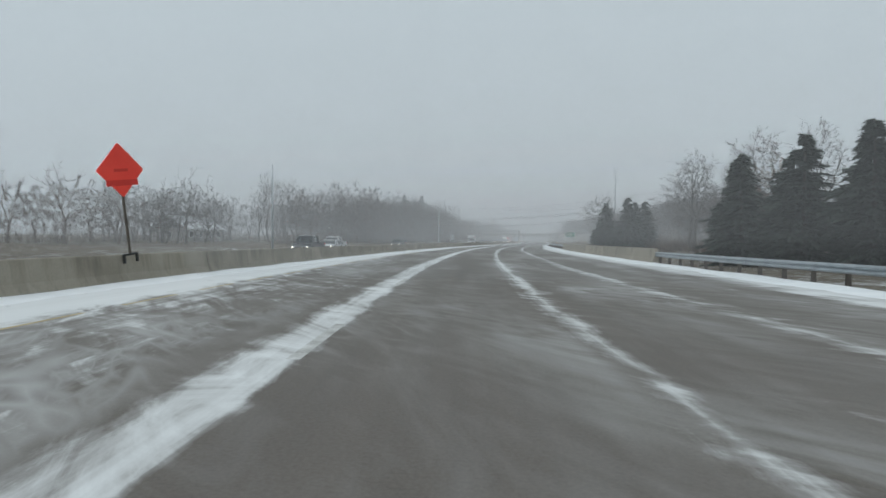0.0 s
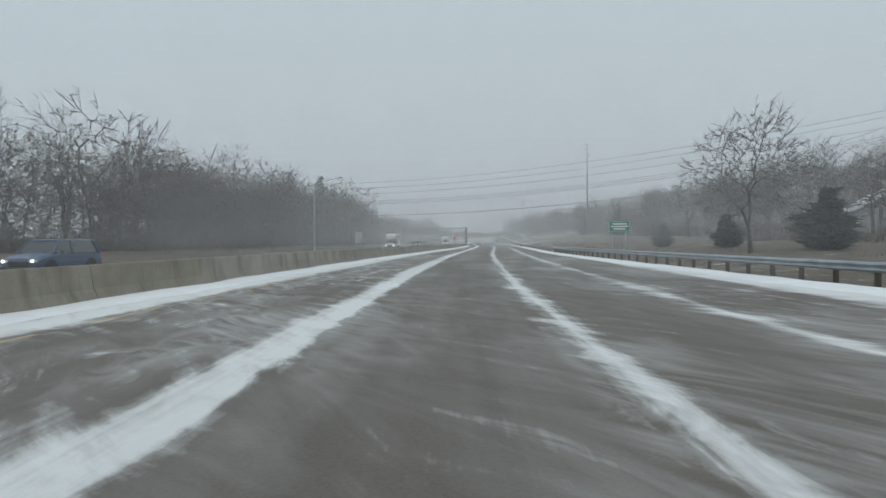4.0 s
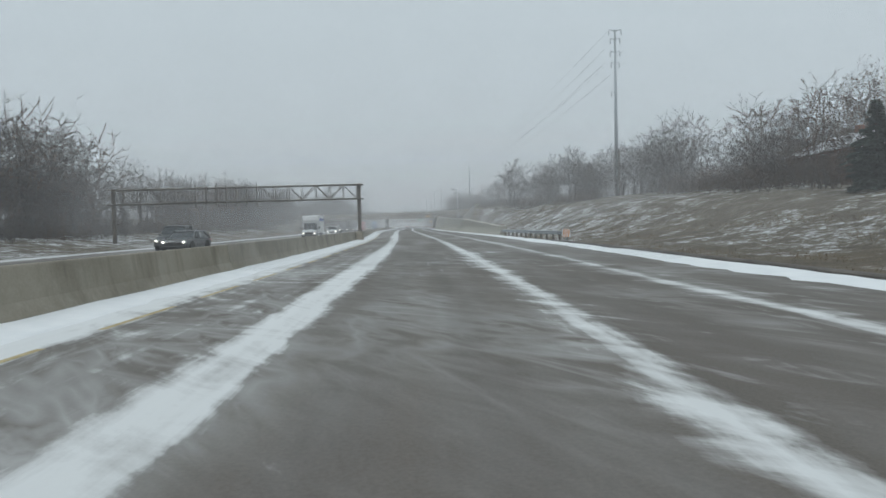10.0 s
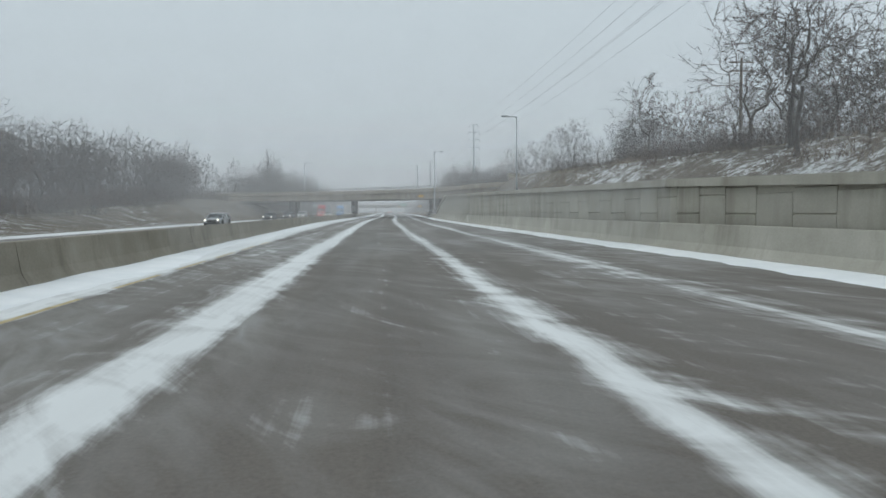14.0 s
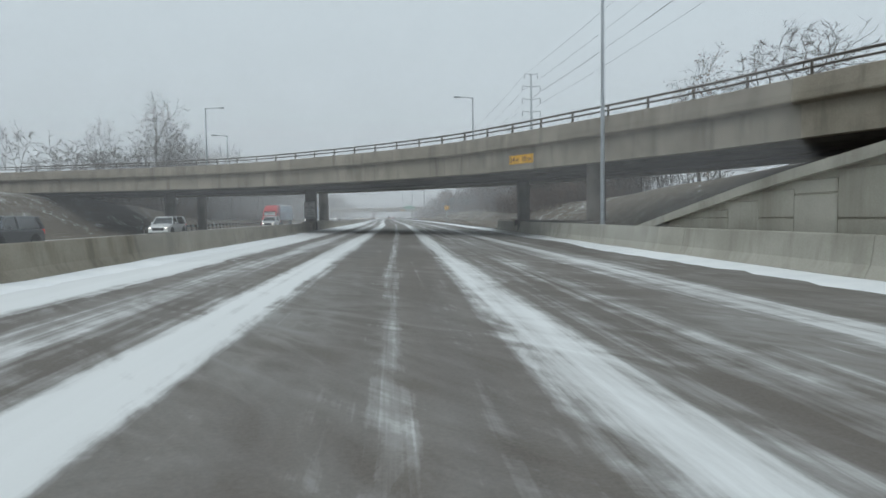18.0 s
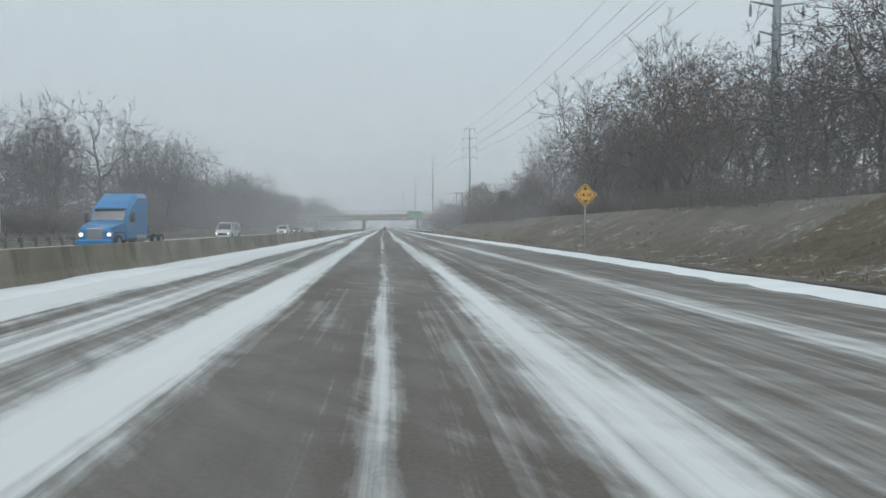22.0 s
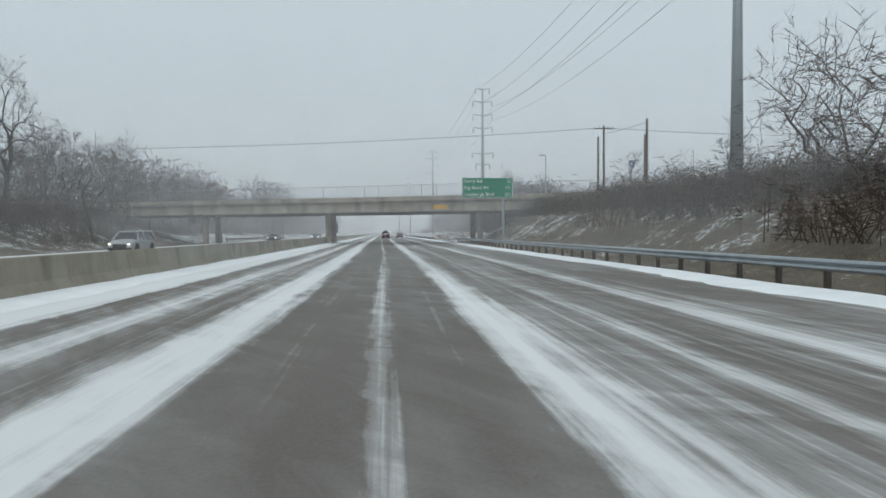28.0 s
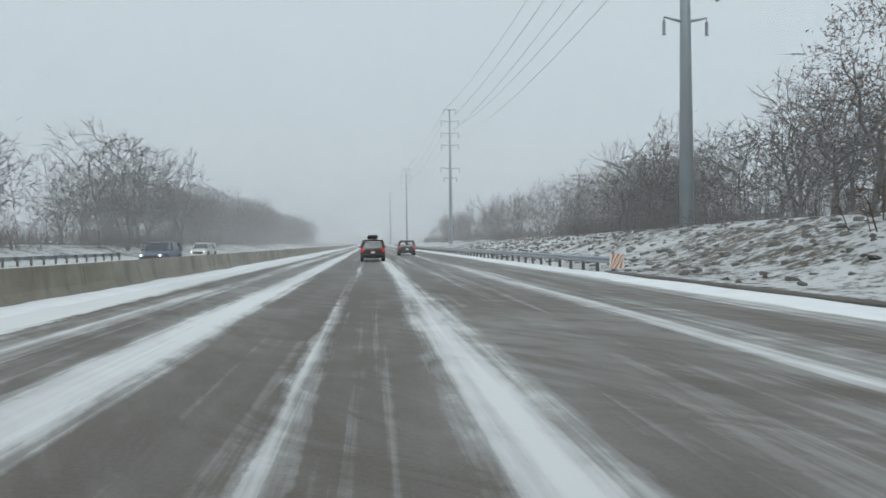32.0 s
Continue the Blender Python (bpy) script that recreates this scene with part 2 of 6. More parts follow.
ROAD = pavement_material("snowy_pavement", [
    (-12, 0.75), (-5.0, 0.60), (-3.6, 0.48), (-1.15, 0.46), (-0.75, 0.9), (-0.2, 0.95), (0.05, 0.45), (0.25, 0.2), (1.75, 0.17), (1.86, 0.28),
    (2.0, 0.17), (3.2, 0.2), (3.5, 0.55), (3.85, 0.9), (4.2, 0.5), (4.5, 0.30), (5.6, 0.38), (6.5, 0.28), (6.9, 0.6), (7.25, 0.8), (7.6, 0.5),
    (8.6, 0.28), (9.8, 0.42), (10.4, 0.3), (10.9, 0.7), (11.6, 0.95), (16, 0.95)], [
    (-12, 0.4), (-4.0, 0.4), (-3.7, 0.34), (-3.2, 0.24), (-2.6, 0.6), (-2.2, 0.62), (-1.7, 0.28), (-1.1, 0.36), (-0.75, 0.84), (-0.2, 0.88), (0.15, 0.4), (0.35, 0.12), (1.65, 0.14), (1.78, 0.5),
    (1.95, 0.5), (2.1, 0.14), (3.1, 0.16), (3.35, 0.55), (3.7, 0.80), (4.05, 0.55), (4.35, 0.26), (5.0, 0.3), (5.4, 0.46), (5.8, 0.3), (6.9, 0.3), (7.3, 0.62), (7.6, 0.66), (8.0, 0.4),
    (9.2, 0.26), (10.2, 0.36), (11.0, 0.6), (11.6, 0.95)], -12, 16)
FAR_STOPS = [(-30, 0.95), (-21, 0.9), (-20, 0.35), (-17.6, 0.25), (-17, 0.7), (-16.4, 0.3), (-13.9, 0.25), (-13.3, 0.7), (-12.7, 0.3), (-10.2, 0.3),
             (-9.6, 0.8), (-8, 0.9), (-4, 0.95)]
FAR_ROAD = pavement_material("snowy_far_pavement", FAR_STOPS, FAR_STOPS, -30, -4)


def terrain_material():
    m, nt, p = nodes_of("dead_grass_with_snow")
    co = nt.nodes.new("ShaderNodeTexCoord").outputs["Object"]
    big = noise_node(nt, 0.045, 3, co)
    mid = noise_node(nt, 0.5, 5, co, 0.65)
    clump = noise_node(nt, 2.6, 7, co, 0.78)
    fine = noise_node(nt, 22, 3, co, 0.7)
    grass = mix_node(nt, ramp_node(nt, math_node(nt, "ADD", math_node(nt, "MULTIPLY", mid, 0.4), math_node(nt, "MULTIPLY", clump, 0.6)), [(0.34, 0.0), (0.66, 1.0)]), (0.066, 0.053, 0.039), (0.225, 0.188, 0.140))
    grass = mix_node(nt, ramp_node(nt, fine, [(0.36, 0.6), (0.56, 0.0)]), grass, (0.036, 0.030, 0.022))
    grass = mix_node(nt, ramp_node(nt, noise_node(nt, 30, 3, co, 0.7, stretch=(1, 1, 0.4)), [(0.52, 0.0), (0.72, 0.65)]), grass, (0.27, 0.225, 0.165))
    v = math_node(nt, "ADD", math_node(nt, "MULTIPLY", big, 0.35), math_node(nt, "MULTIPLY", clump, 0.75))
    v = math_node(nt, "ADD", v, math_node(nt, "MULTIPLY", mid, 0.5))
    sep = nt.nodes.new("ShaderNodeSeparateXYZ")
    nt.links.new(co, sep.inputs[0])
    # Thinned near 0.44-0.465 to put the overpass shade on the bank into colour.
    lies = ramp_node(nt, math_node(nt, "MULTIPLY", sep.outputs[1], 0.001), [
        (0.0, 0.5), (0.14, 0.15), (0.24, 0.2), (0.28, 0.48), (0.36, 0.48), (0.42, 0.3), (0.44, 0.16), (0.465, 0.2), (0.485, 0.34), (0.53, 0.3), (0.57, 0.12), (0.66, 0.2), (0.71, 0.26), (0.75, 0.5), (0.77, 0.85), (1.0, 0.9)])
    more = math_node(nt, "MULTIPLY_ADD", lies, 0.26, -0.20)
    v = math_node(nt, "ADD", v, more)
    mask = ramp_node(nt, v, [(0.735, 0.0), (0.84, 0.8)])
    nt.links.new(mix_node(nt, mask, grass, (0.74, 0.76, 0.77)), p.inputs["Base Color"])
    p.inputs["Roughness"].default_value = 0.9
    bump_node(nt, p, math_node(nt, "ADD", clump, fine), 0.6, 0.08)
    return m


TERRAIN = terrain_material()
SNOW = simple("drifted_snow", (0.74, 0.76, 0.77), (0.84, 0.85, 0.85), 0.75, 1.2, 30, bump=0.3)


def stained_concrete(name, a, b, stain, rand=0.14):
    """Cast concrete with soft blotches, rain streaks running down and a grimy foot."""
    m, nt, p = nodes_of(name)
    co = nt.nodes.new("ShaderNodeTexCoord").outputs["Object"]
    blot, fine = noise_node(nt, 0.55, 5, co, 0.6), noise_node(nt, 20, 4, co, 0.7)
    streak = noise_node(nt, 1.0, 4, co, 0.65, stretch=(1.1, 1.1, 0.14))
    c = mix_node(nt, ramp_node(nt, math_node(nt, "ADD", math_node(nt, "MULTIPLY", blot, 0.7), math_node(nt, "MULTIPLY", fine, 0.3)), [(0.36, 0.0), (0.64, 1.0)]), a, b)
    c = mix_node(nt, ramp_node(nt, streak, [(0.50, 0.0), (0.74, 0.7)]), c, stain)
    info = nt.nodes.new("ShaderNodeObjectInfo")
    hs = nt.nodes.new("ShaderNodeHueSaturation")
    nt.links.new(c, hs.inputs["Color"])
    nt.links.new(math_node(nt, "MULTIPLY_ADD", info.outputs["Random"], rand, 1 - rand / 2), hs.inputs["Value"])
    nt.links.new(hs.outputs[0], p.inputs["Base Color"])
    p.inputs["Roughness"].default_value = 0.88
    bump_node(nt, p, fine, 0.35, 0.01)
    return m


CONCRETE = stained_concrete("weathered_concrete", (0.225, 0.198, 0.156), (0.345, 0.31, 0.252), (0.11, 0.092, 0.07))
# Under the decks this tone puts shade as well as dirt into the colour.
CONCRETE_DARK = simple("dark_concrete", (0.085, 0.077, 0.069), (0.175, 0.158, 0.139), 0.9, 0.5, 14, bump=0.35)
CONCRETE_PALE = stained_concrete("pale_concrete", (0.33, 0.312, 0.262), (0.45, 0.43, 0.37), (0.22, 0.20, 0.16), 0.10)
STEEL = simple("galvanised_steel", (0.30, 0.33, 0.35), (0.42, 0.45, 0.47), 0.45, 1.5, 25, metal=0.6, bump=0.08)
STEEL_DULL = simple("dull_painted_steel", (0.20, 0.22, 0.235), (0.29, 0.31, 0.325), 0.55, 0.8, 25, metal=0.3, bump=0.08)
POLE_BLUE = simple("grey_blue_steel", (0.25, 0.29, 0.31), (0.33, 0.37, 0.39), 0.5, 0.5, 20, metal=0.3, bump=0.06)
RUST = simple("weathered_steel", (0.085, 0.075, 0.066), (0.15, 0.13, 0.11), 0.7, 1.0, 22, metal=0.2)
WOOD_POLE = simple("creosoted_wood", (0.07, 0.058, 0.047), (0.13, 0.108, 0.085), 0.85, 1.4, 30)
BARK = simple("grey_bark", (0.040, 0.035, 0.031), (0.090, 0.080, 0.071), 0.95, 2.0, 25, rand=0.35)
TWIG = simple("winter_twigs", (0.050, 0.043, 0.039), (0.098, 0.085, 0.076), 0.95, 0.5, 8, bump=0, rand=0.3)
BRUSH = simple("brown_brush", (0.052, 0.037, 0.030), (0.112, 0.080, 0.062), 0.95, 0.4, 6, bump=0, rand=0.3)
OAK_LEAF = simple("dry_brown_leaves", (0.10, 0.058, 0.032), (0.17, 0.095, 0.052), 0.9, 0.6, 9, bump=0, rand=0.3)
NEEDLES = simple("dark_conifer_needles", (0.022, 0.030, 0.024), (0.046, 0.059, 0.047), 0.9, 0.7, 9, bump=0, rand=0.25)
GRASS_DRY = simple("dry_grass", (0.13, 0.10, 0.07), (0.30, 0.25, 0.185), 0.95, 0.5, 9, bump=0, rand=0.2)
BLACK = simple("black_rubber", (0.012, 0.012, 0.012), (0.03, 0.03, 0.03), 0.7, 3, 30)
CABLE = simple("aluminium_cable", (0.10, 0.105, 0.11), (0.16, 0.165, 0.17), 0.5, 1, 20, metal=0.3, bump=0)
ORANGE = simple("fluorescent_orange_sheet", (0.86, 0.045, 0.025), (0.94, 0.065, 0.035), 0.5, 1.2, 20, bump=0.05)
YELLOW = simple("yellow_sign_sheet", (0.80, 0.40, 0.015), (0.88, 0.46, 0.03), 0.45, 1.2, 20, bump=0.04)
GREEN = simple("green_sign_sheet", (0.004, 0.17, 0.095), (0.008, 0.22, 0.125), 0.4, 0.8, 20, bump=0.04)
WHITE = simple("white_paint", (0.70, 0.71, 0.71), (0.80, 0.80, 0.79), 0.4, 1.0, 20, bump=0.03)
INK = simple("black_ink", (0.012, 0.012, 0.012), (0.025, 0.024, 0.022), 0.6, 2, 20, bump=0)
ROOF = simple("grey_shingle_roof", (0.16, 0.16, 0.165), (0.26, 0.26, 0.265), 0.9, 0.8, 12, bump=0.3)
SIDING = simple("grey_siding", (0.26, 0.25, 0.24), (0.36, 0.35, 0.33), 0.8, 0.5, 9, bump=0.15)
BRICK_WALL = simple("brown_brick_wall", (0.14, 0.07, 0.05), (0.22, 0.12, 0.09), 0.9, 0.8, 14, bump=0.3)


def glass_material(name, tint):
    m, nt, p = nodes_of(name)
    n = noise_node(nt, 2.0, 3)
    nt.links.new(mix_node(nt, n, tint, tuple(t * 1.5 for t in tint)), p.inputs["Base Color"])
    p.inputs["Roughness"].default_value, p.inputs["Specular IOR Level"].default_value = 0.08, 0.8
    return m


GLASS = glass_material("dark_window_glass", (0.014, 0.018, 0.020))


def lamp_material(name, colour, power):
    m, nt, p = nodes_of(name)
    p.inputs["Base Color"].default_value = (*colour, 1)
    p.inputs["Emission Color"].default_value = (*colour, 1)
    p.inputs["Emission Strength"].default_value = power
    return m


HEADLIGHT = lamp_material("lit_headlight", (1.0, 0.93, 0.80), 3.5)
TAIL = lamp_material("lit_tail_light", (0.5, 0.02, 0.015), 0.4)
LENS = simple("clear_lens", (0.5, 0.52, 0.53), (0.62, 0.63, 0.63), 0.15, 3, 30, bump=0)


# ---- building helpers ----
def mesh_from(name, verts, faces, smooth=False):
    me = bpy.data.meshes.new(name)
    me.from_pydata([tuple(v) for v in verts], [], faces)
    if smooth:
        me.polygons.foreach_set("use_smooth", [True] * len(me.polygons))
    me.update()
    return me


class Build:
    """Collects boxes, tubes and sweeps for one mesh."""

    def __init__(self):
        self.v, self.f = [], []

    def add(self, verts, faces):
        n = len(self.v)
        self.v += [Vector(v) for v in verts]
        self.f += [tuple(i + n for i in f) for f in faces]
        return self

    def box(self, c, size, m=None, bevel=0.0):
        x, y, z = (d / 2 for d in size)
        if bevel:
            b = min(bevel, x * 0.9, y * 0.9, z * 0.9)
            ring = [(-x + b, -y), (x - b, -y), (x, -y + b), (x, y - b), (x - b, y), (-x + b, y), (-x, y - b), (-x, -y + b)]
            inner = [(px * (1 - b / x), py * (1 - b / y)) for px, py in ring]
            lv = [(inner, -z), (ring, -z + b), (ring, z - b), (inner, z)]
            vs = [(px, py, pz) for pts, pz in lv for px, py in pts]
            fs = [tuple(range(7, -1, -1)), tuple(range(24, 32))]
            for k in range(3):
                fs += [(k * 8 + i, k * 8 + (i + 1) % 8, k * 8 + 8 + (i + 1) % 8, k * 8 + 8 + i) for i in range(8)]
        else:
            vs = [(sx * x, sy * y, sz * z) for sz in (-1, 1) for sy in (-1, 1) for sx in (-1, 1)]
            fs = [(0, 2, 3, 1), (4, 5, 7, 6), (0, 1, 5, 4), (2, 6, 7, 3), (0, 4, 6, 2), (1, 3, 7, 5)]
        t = Matrix.Translation(c) @ (m or Matrix())
        return self.add([t @ Vector(v) for v in vs], fs)

    def tube(self, pts, radii, n=8, cap=True):
        pts = [Vector(p) for p in pts]
        if isinstance(radii, (int, float)):
            radii = [radii] * len(pts)
        vs, fs = [], []
        for k, p in enumerate(pts):
            d = (pts[min(k + 1, len(pts) - 1)] - pts[max(k - 1, 0)]).normalized()
            a = d.cross(Vector((0.31, 0.17, 0.93)) if abs(d.z) < 0.9 else Vector((1, 0.05, 0))).normalized()
            b = d.cross(a)
            vs += [p + (a * math.cos(2 * math.pi * i / n) + b * math.sin(2 * math.pi * i / n)) * radii[k] for i in range(n)]
        for k in range(len(pts) - 1):
            fs += [(k * n + i, k * n + (i + 1) % n, k * n + n + (i + 1) % n, k * n + n + i) for i in range(n)]
        if cap:
            fs += [tuple(range(n - 1, -1, -1)), tuple(range((len(pts) - 1) * n, len(pts) * n))]
        return self.add(vs, fs)

    def sweep(self, rings, closed=True, cap=True):
        """Joins rings of equal length."""
        n = len(rings[0])
        vs = [v for r in rings for v in r]
        fs = []
        for k in range(len(rings) - 1):
            for i in range(n if closed else n - 1):
                j = (i + 1) % n
                fs.append((k * n + i, k * n + j, k * n + n + j, k * n + n + i))
        if cap and closed:
            fs += [tuple(range(n - 1, -1, -1)), tuple(range((len(rings) - 1) * n, len(rings) * n))]
        return self.add(vs, fs)

    def mesh(self, name, material, smooth=False):
        me = mesh_from(name, self.v, self.f, smooth)
        bm = bmesh.new()
        bm.from_mesh(me)
        bmesh.ops.recalc_face_normals(bm, faces=bm.faces[:])
        bm.to_mesh(me)
        bm.free()
        me.materials.append(material)
        return me


def part(name, b, material, parent, label="", smooth=False):
    ob = new(name, b.mesh(name, material, smooth) if isinstance(b, Build) else b)
    ob.parent = parent
    if label:
        ob["label"] = label
    return ob


def thing(name, label, category, at=None, group="", kind=""):
    ob = new(name)
    ob.empty_display_size = 0.3
    if at is not None:
        ob.matrix_world = at
    return tagged(ob, label, category, group, kind)


def solid(name, b, material, label, category="", kind="", group="", smooth=False):
    return tagged(new(name, b.mesh(name, material, smooth)), label, category, group, kind)


def profile_ring(s, off, prof):
    """A cross-section, given as (across, height), at a place along the road."""
    return [rp(s, off + a, z) for a, z in prof]


def lettering(text, size, material, parent, m, name="lettering", align="LEFT", spacing=1.0, bold=0.0):
    cu = bpy.data.curves.new(name, "FONT")
    cu.body, cu.size, cu.align_x, cu.extrude, cu.space_character = text, size, align, 0.004, spacing
    cu.offset = bold
    ob = bpy.data.objects.new(name, cu)
    scene.collection.objects.link(ob)
    dg = bpy.context.evaluated_depsgraph_get()
    me = bpy.data.meshes.new_from_object(ob.evaluated_get(dg))
    bpy.data.objects.remove(ob)
    me.materials.clear()
    me.materials.append(material)
    o = new(name, me)
    o.parent = parent
    o.matrix_local = m
    return o


# ---- terrain, carriageways, snow ----
def right_bank(s):
    """Foot distance, top distance and height of the bank on the right."""
    k = [-200, 60, 130, 200, 250, 300, 345, 400, 424, 440, 455, 480, 520, 600, 680, 715, 740, 770, 800, 850, 1400]
    foot = [4, 4, 3, 3, 3, 2, 2.5, 3, 3.5, 4, 6, 2.5, 2.2, 2.2, 2.2, 1.6, 1.6, 3, 3, 3, 3]
    top = [20, 20, 20, 22, 22, 17, 15, 10, 12, 14, 14, 11, 10, 10, 10, 9, 9, 12, 14, 18, 18]
    high = [0.2, 0.2, 0.5, 2.2, 2.8, 3.9, 4.9, 6.2, 6.6, 4.8, 4.2, 3.0, 2.8, 2.8, 3.0, 3.6, 3.8, 2.6, 2.6, 2.2, 2.2]
    return tuple(float(np.interp(s, k, q)) for q in (foot, top, high))


def left_bank(s):
    k = [-200, 100, 200, 300, 400, 460, 500, 560, 700, 740, 780, 1400]
    foot = [3, 3, 3, 3, 4, 3, 3, 5, 5, 3, 5, 5]
    top = [14, 14, 14, 16, 16, 12, 12, 16, 14, 12, 16, 16]
    high = [0.4, 0.4, 1.0, 1.2, 1.8, 4.6, 4.2, 1.6, 1.8, 4.0, 1.8, 1.8]
    return tuple(float(np.interp(s, k, q)) for q in (foot, top, high))


FAR_EDGE = -17.5


def terrain_z(s, off):
    if off > 0:
        d = off - right_off(s)
        foot, top, high = right_bank(s)
    else:
        d = barrier_off(s) + FAR_EDGE - off
        foot, top, high = left_bank(s)
    if d <= 0:
        return -0.08
    t = min(max((d - foot) / (top - foot), 0), 1)
    t = t * t * (3 - 2 * t)
    z = -0.06 + high * t
    if d > top:
        far = float(np.interp(s, [150, 220, 300, 420], [0.0, 10.0, 8.0, 0.0])) if off > 0 else 2.0
        z += far * min((d - top) / 60, 1)
    return z + 0.10 * noise.noise(Vector((off * 0.4, s * 0.3, 3))) * min(d / 2, 1)


def ground_sheet():
    ss = [-3000, -1500, -700, -350, -200] + list(range(-120, 1100, 6)) + [1150, 1250, 1400, 1700, 2200, 3000, 4500]
    cols = ([-3000, -1200, -500, -250, -160, -120, -95, -80, -70, -62, -55, -49, -45] + [-43 + 1.5 * i for i in range(16)]
            + [-18, -12, -6, 0, 6, 9] + [10.5 + 1.5 * i for i in range(20)] + [41, 44, 48, 54, 62, 72, 85, 110, 160, 260, 600, 1300, 3000])
    vs, fs = [], []
    for s in ss:
        for c in cols:
            vs.append(rp(min(max(s, -400), 1400), c, terrain_z(s, c)) + Vector((0, s - min(max(s, -400), 1400), 0)))
    n = len(cols)
    for i in range(len(ss) - 1):
        for j in range(n - 1):
            fs.append((i * n + j, i * n + j + 1, i * n + n + j + 1, i * n + n + j))
    me = mesh_from("ground", vs, fs, True)
    me.materials.append(TERRAIN)
    return tagged(new("ground", me), "dead winter grass with thin patchy snow", "ground", kind="structure")


def snow_shift(s):
    """Sideways shift of the snow lines, set to fit the camera's view of them."""
    return float(np.interp(s, [7, 77, 169, 283, 318, 401, 449, 522, 595, 693, 743], [0.0, 0.2, 0.08, -0.1, -0.32, 0.14, 0.33, 0.72, 0.05, 0.35, 0.0]))


def shoulder(s):
    """Width of the snow lying along the median barrier."""
    return float(np.interp(s, [-20, 8, 80, 170, 283, 330, 401, 449, 522, 595, 760], [4.0, 3.9, 2.9, 2.3, 2.1, 1.9, 2.7, 3.2, 3.1, 2.8, 2.6]))


def ribbon(name, offs, material, label, z=0.0, s0=-200, s1=1400, step=8, category="road"):
    """A carriageway between functions of s, with its own distance across and along as coordinates."""
    vs, fs, uvs = [], [], []
    ss = [s0 + step * i for i in range(int((s1 - s0) / step) + 1)]
    for s in ss:
        for o in offs(s):
            vs.append(rp(s, o, z))
            uvs.append((o - snow_shift(s), s))
    n = len(offs(0))
    for i in range(len(ss) - 1):
        for j in range(n - 1):
            fs.append((i * n + j, i * n + j + 1, i * n + n + j + 1, i * n + n + j))
    me = mesh_from(name, vs, fs)
    lay = me.uv_layers.new(name="UVMap")
    for lo in me.loops:
        lay.data[lo.index].uv = uvs[lo.vertex_index]
    lay = me.attributes.new("shoulder", "FLOAT", "POINT")
    lay.data.foreach_set("value", [abs(o - barrier_off(q)) / shoulder(q) for q in ss for o in offs(q)])
    me.materials.append(material)
    return tagged(new(name, me), label, category, kind="structure")


ground_sheet()
ribbon("road", lambda s: [barrier_off(s) + 0.1, -2, 2, 6, 10, right_off(s)], ROAD, "grey-brown highway pavement streaked with drifting snow")
ribbon("road_oncoming", lambda s: [barrier_off(s) + FAR_EDGE, barrier_off(s) - 10, barrier_off(s) - 0.1], FAR_ROAD,
       "oncoming highway pavement dusted with snow")


def snow_bank(name, edge, side, width, high, s0, s1, label, seed):
    """An uneven low drift lying against a wall or kerb."""
    rng = random.Random(seed)
    rings = []
    s = s0
    while s <= s1:
        w = width * (0.8 + 0.35 * noise.noise(Vector((s * 0.11, seed, 0))) + 0.22 * noise.noise(Vector((s * 0.9, seed, 5))))
        h = high * (0.75 + 0.5 * noise.noise(Vector((s * 0.25, seed, 9))) + 0.25 * rng.random())
        e = edge(s)
        rings.append([rp(s, e + side * a * w, z) for a, z in ((0, h), (0.2, h * 0.95), (0.5, h * 0.55), (0.8, h * 0.2), (1.0, 0.006), (1.04, -0.03))])
        s += 0.8 if s < 820 else 4
    b = Build().sweep(rings, closed=False)
    return solid(name, b, SNOW, label, "snow", kind="stuff", smooth=True)


snow_bank("snow_drift", lambda s: barrier_off(s) + 0.28, 1, 1.25, 0.09, -20, 1300, "low white snow drift along the concrete median barrier", 3)
snow_bank("snow_drift", lambda s: right_off(s) - 0.05, -1, 1.5, 0.07, -20, 1300, "low white snow drift along the pavement edge", 8)


